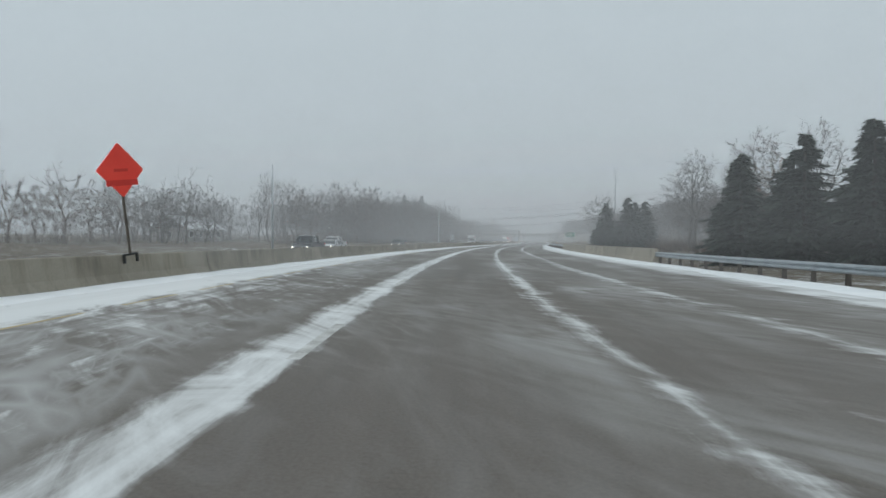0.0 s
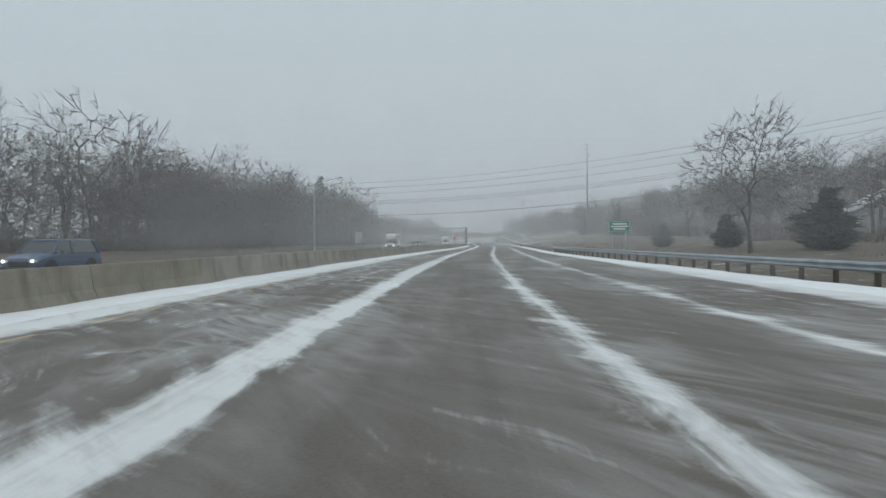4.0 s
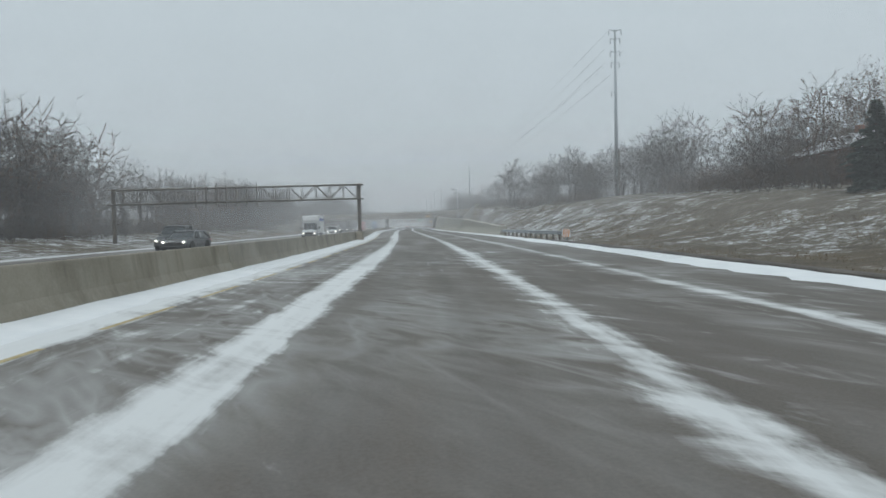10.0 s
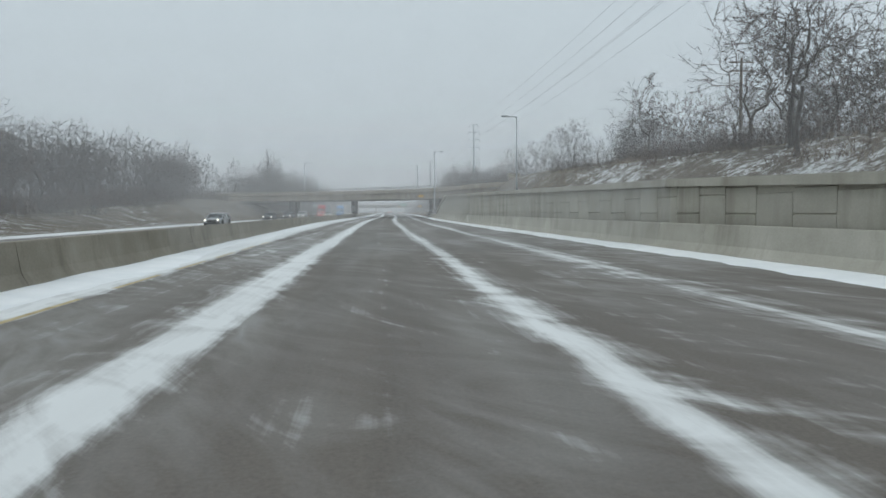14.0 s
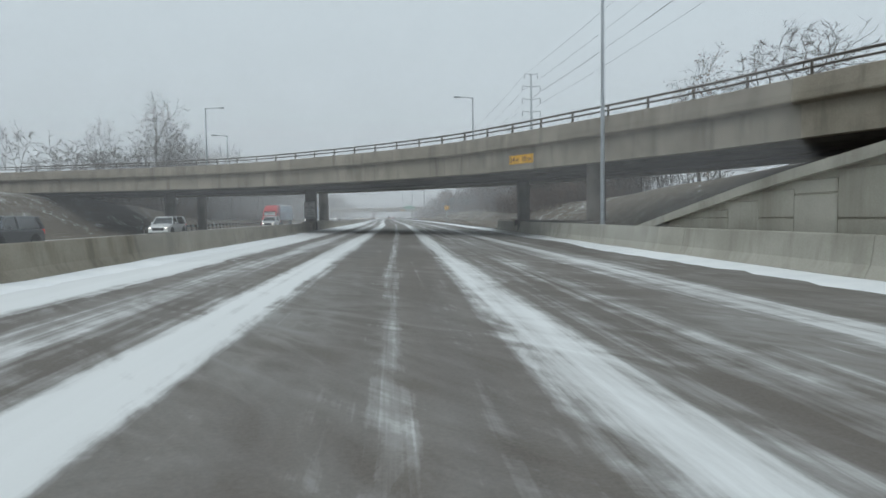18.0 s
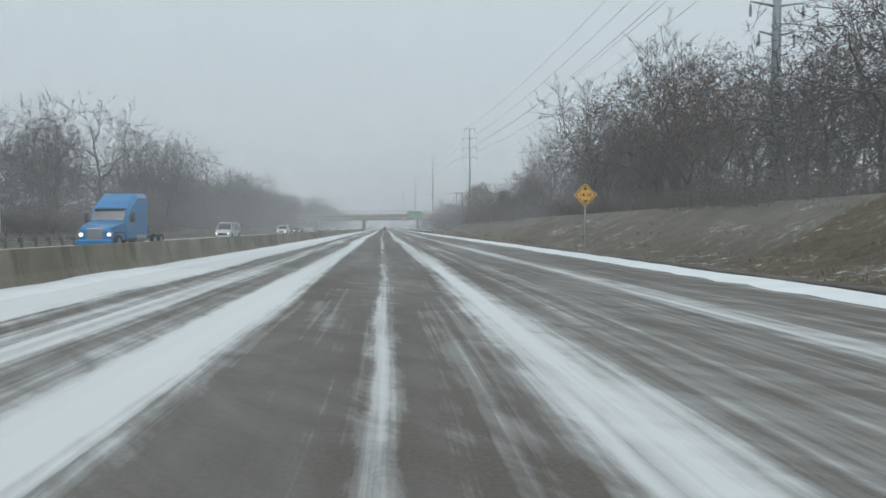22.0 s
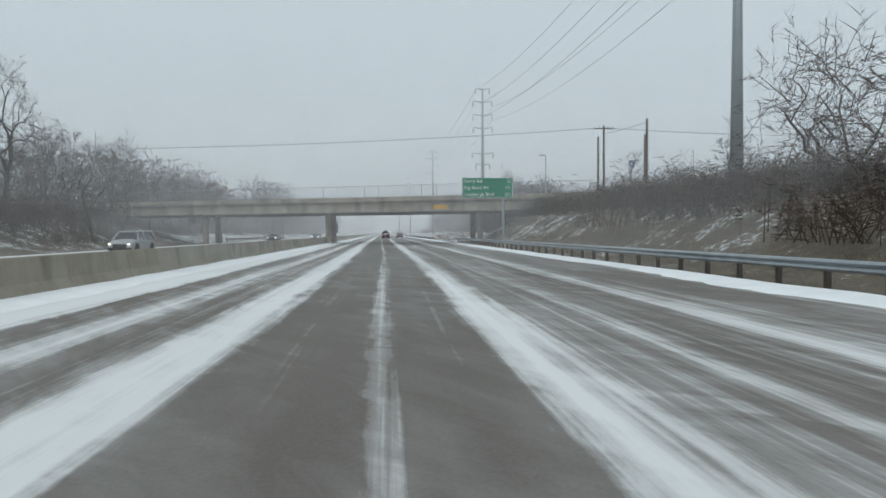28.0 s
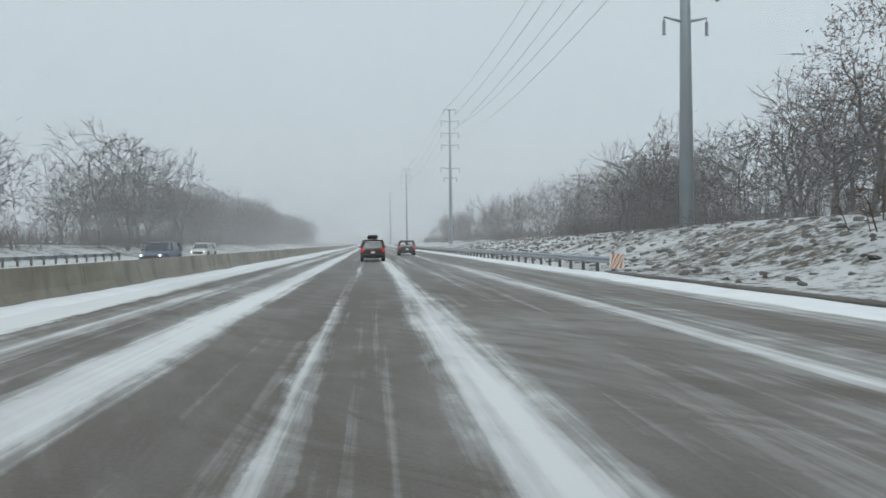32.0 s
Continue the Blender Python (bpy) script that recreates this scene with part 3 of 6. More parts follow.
# ---- distance haze: see-through sheets added to stand in for snow-filled air ----
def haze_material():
    m, nt, p = nodes_of("haze_sheet")
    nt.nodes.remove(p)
    # Shaded as if facing up, so the sheets take on the sky's tone.
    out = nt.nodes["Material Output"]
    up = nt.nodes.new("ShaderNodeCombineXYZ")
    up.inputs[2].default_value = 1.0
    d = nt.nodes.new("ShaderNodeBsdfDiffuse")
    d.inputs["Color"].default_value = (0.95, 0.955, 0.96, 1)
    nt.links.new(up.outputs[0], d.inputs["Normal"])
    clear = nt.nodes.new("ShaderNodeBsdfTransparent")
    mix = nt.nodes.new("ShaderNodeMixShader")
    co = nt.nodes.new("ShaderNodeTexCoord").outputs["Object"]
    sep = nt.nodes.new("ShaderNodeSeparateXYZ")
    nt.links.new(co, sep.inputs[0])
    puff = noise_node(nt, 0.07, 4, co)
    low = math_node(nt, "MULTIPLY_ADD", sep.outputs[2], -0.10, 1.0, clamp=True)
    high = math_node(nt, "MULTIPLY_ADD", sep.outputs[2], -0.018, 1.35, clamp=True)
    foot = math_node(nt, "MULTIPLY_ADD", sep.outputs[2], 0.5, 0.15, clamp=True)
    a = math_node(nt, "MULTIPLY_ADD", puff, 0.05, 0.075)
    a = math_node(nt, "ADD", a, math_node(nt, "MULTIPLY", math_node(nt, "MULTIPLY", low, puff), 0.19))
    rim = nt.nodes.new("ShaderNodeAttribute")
    rim.attribute_name = "haze_cover"
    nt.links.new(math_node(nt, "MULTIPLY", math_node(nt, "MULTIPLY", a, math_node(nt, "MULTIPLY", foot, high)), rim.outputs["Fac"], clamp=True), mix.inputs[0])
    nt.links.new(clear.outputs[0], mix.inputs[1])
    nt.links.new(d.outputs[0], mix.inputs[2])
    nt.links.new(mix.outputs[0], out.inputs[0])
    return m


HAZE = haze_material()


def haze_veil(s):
    """A see-through haze sheet across the valley, with a gap on the line that is driven."""
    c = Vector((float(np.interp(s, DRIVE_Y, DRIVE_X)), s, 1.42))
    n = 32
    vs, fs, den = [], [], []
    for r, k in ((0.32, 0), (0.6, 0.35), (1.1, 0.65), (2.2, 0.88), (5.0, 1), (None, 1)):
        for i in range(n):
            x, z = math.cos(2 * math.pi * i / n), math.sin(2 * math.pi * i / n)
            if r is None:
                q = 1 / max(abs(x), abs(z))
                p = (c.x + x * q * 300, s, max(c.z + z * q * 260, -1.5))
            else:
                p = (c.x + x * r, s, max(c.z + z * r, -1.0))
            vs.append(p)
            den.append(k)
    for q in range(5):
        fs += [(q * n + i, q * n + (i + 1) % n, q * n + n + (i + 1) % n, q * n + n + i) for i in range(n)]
    me = mesh_from("haze_sheet", vs, fs)
    lay = me.attributes.new("haze_cover", "FLOAT", "POINT")
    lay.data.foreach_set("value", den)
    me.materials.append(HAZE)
    return tagged(new("haze_sheet", me), "see-through sheet standing in for haze of blown snow", "snow", "veils of blown snow", "stuff")


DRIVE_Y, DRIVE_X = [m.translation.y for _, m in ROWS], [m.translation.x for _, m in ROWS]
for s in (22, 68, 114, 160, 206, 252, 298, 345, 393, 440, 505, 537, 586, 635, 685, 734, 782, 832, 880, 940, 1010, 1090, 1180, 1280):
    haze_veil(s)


# ---- median barrier ----
BARRIER = [(-0.30, -0.1), (-0.30, 0.08), (-0.17, 0.33), (-0.09, 0.90), (-0.075, 0.93), (0.075, 0.93), (0.09, 0.90), (0.17, 0.33), (0.30, 0.08), (0.30, -0.1)]
median = thing("median_barrier", "weathered tan concrete highway median barrier", "barrier", kind="structure")
s = -36
while s < 1200:
    ln = 12 if s < 900 else 60
    k = max(2, int(ln / 4))
    rings = [profile_ring(s + 0.012 + (ln - 0.024) * i / k, barrier_off(s + ln * i / k), BARRIER) for i in range(k + 1)]
    part("barrier_segment", Build().sweep(rings), CONCRETE, median)
    s += ln

right_barrier = thing("roadside_barrier", "low pale concrete barrier on the road's shoulder", "barrier", kind="structure")
for a, b_ in ((40, 96), (302, 452), (452, 478)):
    s = a
    while s < b_:
        ln = min(8, b_ - s)
        rings = [profile_ring(s + 0.01 + (ln - 0.02) * i / 2, right_off(s + ln * i / 2) + 0.15, BARRIER) for i in range(3)]
        part("barrier_segment", Build().sweep(rings), CONCRETE if a < 100 else CONCRETE_PALE, right_barrier)
        s += ln


# ---- guard rails ----
WBEAM = [(0.0, 0.42), (-0.05, 0.44), (-0.085, 0.49), (-0.05, 0.54), (-0.01, 0.57), (-0.05, 0.60), (-0.085, 0.65), (-0.05, 0.70), (0.0, 0.72),
         (0.012, 0.72), (-0.036, 0.69), (-0.07, 0.65), (-0.036, 0.61), (0.005, 0.57), (-0.036, 0.53), (-0.07, 0.49), (-0.036, 0.45), (0.012, 0.42)]
post_mesh = Build().box((0.20, 0, 0.30), (0.15, 0.10, 0.86), bevel=0.008).mesh("post", RUST)
block_mesh = Build().box((0.07, 0, 0.57), (0.13, 0.15, 0.32), bevel=0.01).mesh("spacer_block", WOOD_POLE)


def guard_rail(s0, s1, off, label):
    rail = thing("guard_rail", label, "guard rail")
    s = s0
    while s < s1 - 0.1:
        ln = min(7.62, s1 - s)
        part("rail", Build().sweep([profile_ring(s + ln * i / 3, off(s + ln * i / 3), WBEAM) for i in range(4)]), STEEL, rail, "ribbed galvanised beam")
        s += ln
    s = s0 + 0.4
    while s < s1:
        for me in (post_mesh, block_mesh):
            o = new(me.name, me)
            o.parent = rail
            o.location = rp(s, off(s))
        s += 1.905
    return rail


guard_rail(-12, 40, lambda s: right_off(s) + 0.15, "galvanised steel guard rail on steel posts in snow")
guard_rail(96, 176, lambda s: right_off(s) + 0.5, "galvanised steel guard rail beside the snowy shoulder")
guard_rail(278, 302, lambda s: right_off(s) + float(np.interp(s, [278, 302], [1.6, 0.2])), "galvanised steel guard rail ending at a striped board")
guard_rail(655, 754, lambda s: right_off(s) + 0.55, "galvanised steel guard rail running under the bridge")
guard_rail(786, 960, lambda s: right_off(s) + 0.4, "galvanised steel guard rail at the foot of a snowy slope")

# kerb along the right edge
kerb = thing("kerb", "low dark asphalt kerb at the pavement edge", "kerb", kind="structure")
for a, b_ in ((176, 278), (478, 655), (754, 786)):
    s = a
    while s < b_:
        ln = min(12, b_ - s)
        rings = [profile_ring(s + (ln - 0.01) * i / 3, right_off(s + ln * i / 3), [(0, -0.1), (0.03, 0.10), (0.10, 0.14), (0.30, 0.14), (0.36, -0.1)]) for i in range(4)]
        part("kerb_stone", Build().sweep(rings), CONCRETE_DARK, kerb)
        s += ln


# ---- retaining wall on the right before the curved overpass ----
def wall_top(s):
    return float(np.interp(s, [302, 306, 345, 380, 408, 421, 434, 443], [0.95, 1.0, 2.35, 3.0, 3.5, 3.75, 2.2, 0.75]))


wall = thing("retaining_wall", "pale concrete panel retaining wall with a sloping coping", "wall", kind="structure")
rings = [[rp(s, right_off(s) + a, z) for a, z in ((0.45, -0.1), (0.45, wall_top(s) - 0.05), (0.95, wall_top(s) - 0.05), (0.95, -0.1))] for s in range(303, 444, 3)]
part("backing", Build().sweep(rings), CONCRETE_PALE, wall)
rings = [[rp(s, right_off(s) + a, wall_top(s) + z) for a, z in ((0.25, -0.14), (0.25, 0.12), (0.98, 0.12), (0.98, -0.14))] for s in range(303, 444, 2)]
part("coping", Build().sweep(rings), CONCRETE_PALE, wall, "pale cast concrete coping")
pw, ph = 1.5, 1.15
for c in range(93):
    s = 304 + c * pw
    z = 0.1 - (c % 2) * ph / 2
    top = min(wall_top(s), wall_top(s + pw)) - 0.14
    while z < top - 0.12:
        lo, hi = max(z, 0.05) + 0.012, min(z + ph, top) - 0.012
        if hi - lo > 0.15:
            b = Build()
            b.sweep([[rp(q, right_off(q) + a, zz) for a, zz in ((0.452, lo), (0.41, lo + 0.02), (0.41, hi - 0.02), (0.452, hi))] for q in (s + 0.012, s + pw - 0.012)])
            part("wall_panel", b, CONCRETE_PALE, wall)
        z += ph


# ---- curved overpass ----
def curve_points(pts, n):
    """Smooth run of points through a few plan positions."""
    p = [Vector((*q, 0)) for q in pts]
    p = [p[0] * 2 - p[1]] + p + [p[-1] * 2 - p[-2]]
    out = []
    for i in range(1, len(p) - 2):
        for k in range(n):
            t = k / n
            out.append(0.5 * ((2 * p[i]) + (p[i + 1] - p[i - 1]) * t + (2 * p[i - 1] - 5 * p[i] + 4 * p[i + 1] - p[i + 2]) * t * t
                              + (3 * p[i] - p[i - 1] - 3 * p[i + 1] + p[i + 2]) * t ** 3))
    return out + [p[-2]]


F1 = curve_points([(-62, 492), (-44, 488), (-30, 484), (-22, 481), (-13, 476.5), (-5, 470.2), (2.8, 461.8), (6.9, 455), (10.7, 448), (13.8, 441.8), (16.2, 437.5),
                   (20, 433), (27, 430), (40, 427), (60, 424)], 4)
B1 = curve_points([(-60, 512), (-43, 508), (-27, 504), (-18, 500.5), (-9, 495.5), (0, 488), (8, 478), (13.2, 470), (17, 461.5), (20.5, 455), (23.5, 450),
                   (27, 446), (33, 443), (44, 440), (62, 437)], 4)


def deck_z(i, n):
    return float(np.interp(i / n, [0, 0.35, 0.5, 0.62, 1], [4.45, 4.3, 4.05, 4.0, 4.6]))


def fascia(line, other, prof, zoff=0.0):
    """Sweeps a cross-section (outwards, up) along one edge of the deck."""
    rings = []
    n = len(line) - 1
    for i, p in enumerate(line):
        d = (p - other[i]).normalized()
        rings.append([p + d * a + Vector((0, 0, deck_z(i, n) + z + zoff)) for a, z in prof])
    return Build().sweep(rings)


over1 = thing("curved_overpass", "curved concrete road overpass with steel railing and girders toned darker for dirt and shade", "bridge", kind="structure")
GIRDER = [(0, 0), (0, 1.22), (0.42, 1.30), (0.45, 1.36), (0.45, 1.52), (-0.6, 1.52), (-0.6, 0)]
PARAPET = [(0.42, 1.525), (0.42, 1.62), (0.36, 2.12), (0.34, 2.15), (0.10, 2.15), (0.04, 1.62), (0.04, 1.525)]
for line, other in ((F1, B1), (B1, F1)):
    part("edge_girder", fascia(line, other, GIRDER), CONCRETE, over1, "tan weathered concrete edge beam")
    part("parapet", fascia(line, other, PARAPET), CONCRETE, over1)
n1 = len(F1) - 1
# Inner parts take the dark concrete, with shade in its colour.
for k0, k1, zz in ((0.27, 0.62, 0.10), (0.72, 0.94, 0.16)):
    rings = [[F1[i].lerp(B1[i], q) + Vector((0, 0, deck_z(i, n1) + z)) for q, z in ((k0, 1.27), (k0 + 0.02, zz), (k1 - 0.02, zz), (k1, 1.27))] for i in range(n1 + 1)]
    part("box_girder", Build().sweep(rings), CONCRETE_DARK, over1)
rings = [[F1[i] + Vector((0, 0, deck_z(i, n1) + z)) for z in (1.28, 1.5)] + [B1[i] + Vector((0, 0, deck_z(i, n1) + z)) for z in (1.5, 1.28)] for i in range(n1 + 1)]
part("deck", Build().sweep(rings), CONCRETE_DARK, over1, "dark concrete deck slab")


def railing(line, other, parent):
    n = len(line) - 1
    pts = []
    for i, p in enumerate(line):
        d = (p - other[i]).normalized()
        pts.append(p + d * 0.22 + Vector((0, 0, deck_z(i, n) + 2.15)))
    for hgt, r in ((0.52, 0.055), (0.28, 0.045)):
        part("rail", Build().tube([p + Vector((0, 0, hgt)) for p in pts], r, 6), RUST, parent, "dark steel rail")
    run = 0.0
    for a, b in zip(pts, pts[1:]):
        ln = (b - a).length
        while run < ln:
            q = a.lerp(b, run / ln)
            ang = math.atan2((b - a).y, (b - a).x)
            m = Matrix.Translation(q) @ Matrix.Rotation(ang, 4, "Z")
            o = new("rail_post", RAIL_POST)
            o.parent = parent
            o.matrix_world = m
            run += 2.4
        run -= ln


RAIL_POST = Build().box((0, 0, 0.28), (0.07, 0.12, 0.56), bevel=0.01).box((0, 0, 0.01), (0.18, 0.2, 0.03)).mesh("rail_post", RUST)
railing(F1, B1, over1)
railing(B1, F1, over1)


def column(x, y, top, parent, r=0.46, material=None):
    material = material or CONCRETE_DARK
    b = Build().tube([(0, 0, -0.2), (0, 0, top)], r, 20)
    o = part("column", b, material, parent, smooth=False)
    o.location = (x, y, 0)
    return o


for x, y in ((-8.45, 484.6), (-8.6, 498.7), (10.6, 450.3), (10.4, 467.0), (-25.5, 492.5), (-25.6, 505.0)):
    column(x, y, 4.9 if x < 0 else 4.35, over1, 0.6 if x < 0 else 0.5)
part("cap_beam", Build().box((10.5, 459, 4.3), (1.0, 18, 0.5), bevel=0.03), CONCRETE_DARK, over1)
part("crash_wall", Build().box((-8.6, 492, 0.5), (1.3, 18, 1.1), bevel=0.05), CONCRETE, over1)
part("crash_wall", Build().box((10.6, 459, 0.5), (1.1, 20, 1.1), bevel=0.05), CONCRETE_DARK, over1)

part("end_pier", Build().box((24.0, 437.6, 6.3), (2.0, 1.2, 3.6), bevel=0.06).box((24.0, 437.6, 8.15), (2.3, 1.5, 0.2), bevel=0.04), CONCRETE, over1, "square concrete pier where the parapet ends")
ramp_rail = thing("ramp_railing", "dark steel railing on posts along the ramp above the wall", "railing")
ramp = [Vector((x, y, terrain_z(y, x - line_x(y)))) for x, y in ((24.4, 436.2), (24.6, 432), (24.9, 428), (25.2, 424), (25.6, 420), (26.0, 416), (26.4, 412), (26.9, 408), (27.4, 404), (28.0, 400), (28.6, 396))]
for hgt in (0.62, 0.95):
    part("rail", Build().sweep([[q + Vector((a, 0, hgt + z)) for a, z in ((-0.04, -0.08), (-0.04, 0.08), (0.04, 0.08), (0.04, -0.08))] for q in ramp]), RUST, ramp_rail)
for a, b in zip(ramp, ramp[1:]):
    for k in (0.0, 0.5):
        q = a.lerp(b, k)
        part("post", Build().box(q + Vector((0.08, 0, 0.45)), (0.12, 0.14, 1.3), bevel=0.01), RUST, ramp_rail)


# ---- straight overpass with a fence ----
over2 = thing("straight_overpass", "concrete road overpass with a chain-link fence and round columns", "bridge", kind="structure")
SK = Vector((1, -0.36, 0)).normalized()
NB = Vector((0.36, 1, 0)).normalized()
O2 = Vector((2.4, 743.2, 0))


def bridge2(u, w, z):
    """Along the deck, across it from the near face, and up."""
    return O2 + SK * u + NB * w + Vector((0, 0, z))


def bar2(u0, u1, prof):
    return Build().sweep([[bridge2(u, w, z) for w, z in prof] for u in (u0, (u0 + u1) / 2, u1)])


part("edge_girder", bar2(-52, 52, [(0.5, 4.26), (0.5, 5.38), (0.0, 5.66), (0.0, 5.76), (1.0, 5.76), (1.0, 4.26)]), CONCRETE, over2, "tan weathered concrete edge beam")
part("parapet", bar2(-52, 52, [(-0.03, 5.765), (-0.03, 6.25), (0.28, 6.25), (0.34, 5.765)]), CONCRETE, over2)
# Far beam and inner girders use the tone that carries shade.
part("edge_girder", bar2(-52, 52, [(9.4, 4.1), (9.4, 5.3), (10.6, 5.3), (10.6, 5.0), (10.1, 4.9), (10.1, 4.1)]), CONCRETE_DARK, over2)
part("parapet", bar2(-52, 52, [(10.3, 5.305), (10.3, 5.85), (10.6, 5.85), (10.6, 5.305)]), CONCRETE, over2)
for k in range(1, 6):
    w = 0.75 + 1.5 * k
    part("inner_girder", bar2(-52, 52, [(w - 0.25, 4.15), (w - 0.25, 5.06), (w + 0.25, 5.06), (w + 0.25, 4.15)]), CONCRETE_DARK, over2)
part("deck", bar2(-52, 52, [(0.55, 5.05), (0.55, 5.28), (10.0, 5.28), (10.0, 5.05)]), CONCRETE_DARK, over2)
for u in range(-46, 50, 2):
    p = bridge2(u * 1.0, 0.16, 6.25)
    part("fence_post", Build().tube([p, p + Vector((0, 0, 1.5))], 0.03, 6).box(p + Vector((0, 0, 0.05)), (0.14, 0.14, 0.12)), STEEL_DULL, over2)
part("fence_rail", Build().tube([bridge2(-46, 0.16, 7.74), bridge2(48, 0.16, 7.74)], 0.025, 6), STEEL_DULL, over2)
part("fence_rail", Build().tube([bridge2(-46, 0.16, 6.35), bridge2(48, 0.16, 6.35)], 0.012, 5), STEEL_DULL, over2)
b = Build()
for k in range(0, 940):
    u = -46 + k * 0.1
    for d in (1.35, -1.35):
        u2 = min(max(u + d, -46), 48)
        h = abs(u2 - u)
        if h < 0.2:
            continue
        p, q = bridge2(u, 0.16, 6.35), bridge2(u2, 0.16, 6.35 + h)
        b.add([p, p + Vector((0, 0, 0.006)), q + Vector((0, 0, 0.006)), q], [(0, 1, 2, 3)])
part("chain_link", b, STEEL_DULL, over2, "fine chain-link mesh")
for x, y in ((-8.6, 751.3), (-8.4, 757.4), (12.0, 742.4), (12.0, 749.3), (-27, 756), (-27, 762.5)):
    column(x, y, 4.3, over2, 0.42, CONCRETE)
for u, x in ((0, -8.6), (0, 12.0), (0, -27)):
    u0 = (x - 2.4) / SK.x
    part("cap_beam", Build().sweep([[bridge2(u0 - 0.45 + 0.36 * w, w, z), bridge2(u0 + 0.45 + 0.36 * w, w, z), bridge2(u0 + 0.45 + 0.36 * w, w, z + 0.5), bridge2(u0 - 0.45 + 0.36 * w, w, z + 0.5)]
                                    for w, z in ((1.2, 4.1), (9.2, 4.1))]), CONCRETE_DARK, over2)
part("crash_wall", Build().box((-8.6, 754.5, 0.5), (1.2, 9.5, 1.05), bevel=0.05), CONCRETE, over2)


# ---- overhead sign gantry on the median ----
gantry = thing("sign_gantry", "brown steel lattice gantry standing on the median barrier", "gantry")
gx, gy = -4.75, 297.2
part("post", Build().tube([(gx, gy, 0.85), (gx, gy, 6.05)], 0.20, 14), RUST, gantry)
part("base_plate", Build().box((gx, gy, 0.97), (0.6, 0.6, 0.10), bevel=0.02).tube([(gx, gy, 1.0), (gx, gy, 1.25)], [0.30, 0.21], 14), RUST, gantry)
part("footing", Build().box((gx, gy, 0.45), (0.72, 2.2, 1.0), bevel=0.06), CONCRETE, gantry)
for zz in (4.45, 5.95):
    for yy in (-0.55, 0.55):
        part("chord", Build().tube([(gx + 0.45, gy + yy, zz), (gx - 26, gy + yy, zz - 0.12)], 0.07, 8), RUST, gantry)
    part("bracket", Build().box((gx, gy, zz), (0.5, 1.5, 0.14), bevel=0.01), RUST, gantry)
for i in range(18):
    x0, x1 = gx - 0.2 - i * 1.45, gx - 0.2 - (i + 1) * 1.45
    for yy in (-0.55, 0.55):
        part("strut", Build().tube([(x0, gy + yy, 4.45), (x0, gy + yy, 5.95)], 0.035, 6), RUST, gantry)
        part("brace", Build().tube([(x0, gy + yy, 5.95 if i % 2 else 4.45), (x1, gy + yy, 4.45 if i % 2 else 5.95)], 0.035, 6), RUST, gantry)
    part("cross_tie", Build().tube([(x0, gy - 0.55, 5.95), (x1, gy + 0.55, 5.95)], 0.03, 6), RUST, gantry)
part("post", Build().tube([(gx - 25.6, gy, -0.2), (gx - 25.6, gy, 6.0)], 0.20, 14), RUST, gantry)
for k in range(7):
    part("sign_hanger", Build().box((gx - 10.6 - k * 1.05, gy - 0.66, 5.05), (0.10, 0.12, 2.3)), RUST, gantry)
part("walkway", Build().box((gx - 15, gy - 0.95, 4.42), (9, 0.7, 0.06)), RUST, gantry)


# ---- power line monopoles ----
def monopole(x, y, top, arms, label, base_r=0.62, z0=None):
    z0 = terrain_z(y, x - line_x(y)) if z0 is None else z0
    t = thing("power_pylon", label, "pylon", Matrix.Translation((x, y, z0 - 0.3)))
    h = top - z0 + 0.3
    part("shaft", Build().tube([(0, 0, 0), (0, 0, h * 0.5), (0, 0, h)], [base_r, base_r * 0.68, base_r * 0.34], 12), POLE_BLUE, t, smooth=True)
    for k, (dz, w, both) in enumerate(arms):
        for side in ((-1, 1) if both else (-1,)):
            end = Vector((side * w, 0, h - dz + 0.35))
            part("arm", Build().tube([(0, 0, h - dz), end], [0.13, 0.06], 8), POLE_BLUE, t)
            part("insulator", Build().tube([end, end + Vector((0, 0, -0.25)), end + Vector((0, 0, -0.3)), end + Vector((0, 0, -1.2)), end + Vector((0, 0, -1.25))],
                                           [0.03, 0.03, 0.11, 0.11, 0.16], 8), STEEL_DULL, t)
    return t


ARMS = [(0.3, 1.6, True), (3.2, 2.2, True), (6.2, 2.2, True), (9.2, 2.2, True), (15.0, 2.4, True), (17.5, 1.6, True)]
PYLONS = [(47.6, 367.5, 44.0), (34.3, 566, 35.3), (26.4, 706.8, 32.2), (21.7, 802.5, 34.4), (18.4, 915, 35.0), (13.5, 1040, 35.0), (9, 1170, 35)]
for x, y, top in PYLONS:
    monopole(x, y, top, ARMS[:4] if 700 < y < 720 else ARMS if y > 400 else [(0.3, 1.4, True), (2.2, 1.1, True), (5.0, 1.1, True), (7.5, 0.9, True), (14, 0.9, False)],
             "tall grey steel power-line pole with short cross-arms", 0.52)
monopole(-32.9, 86.8, 12.7, [], "slim dark steel mast among bare trees", 0.16)


def wire(a, b, sag, name="power_cable", r=0.028):
    pts = []
    for i in range(25):
        t = i / 24
        p = Vector(a).lerp(Vector(b), t)
        p.z -= 4 * sag * t * (1 - t)
        pts.append(p)
    return solid(name, Build().tube(pts, r, 4), CABLE, "sagging dark overhead power cable", "cable", group="overhead cables")


for (x0, y0, t0), (x1, y1, t1) in zip(PYLONS, PYLONS[1:]):
    for side, dz in ((-1.6, 0.3), (-2.2, 4.2), (-2.2, 7.2), (2.2, 4.2), (2.2, 7.2)):
        wire((x0 + side, y0, t0 - dz), (x1 + side, y1, t1 - dz), 2.5)
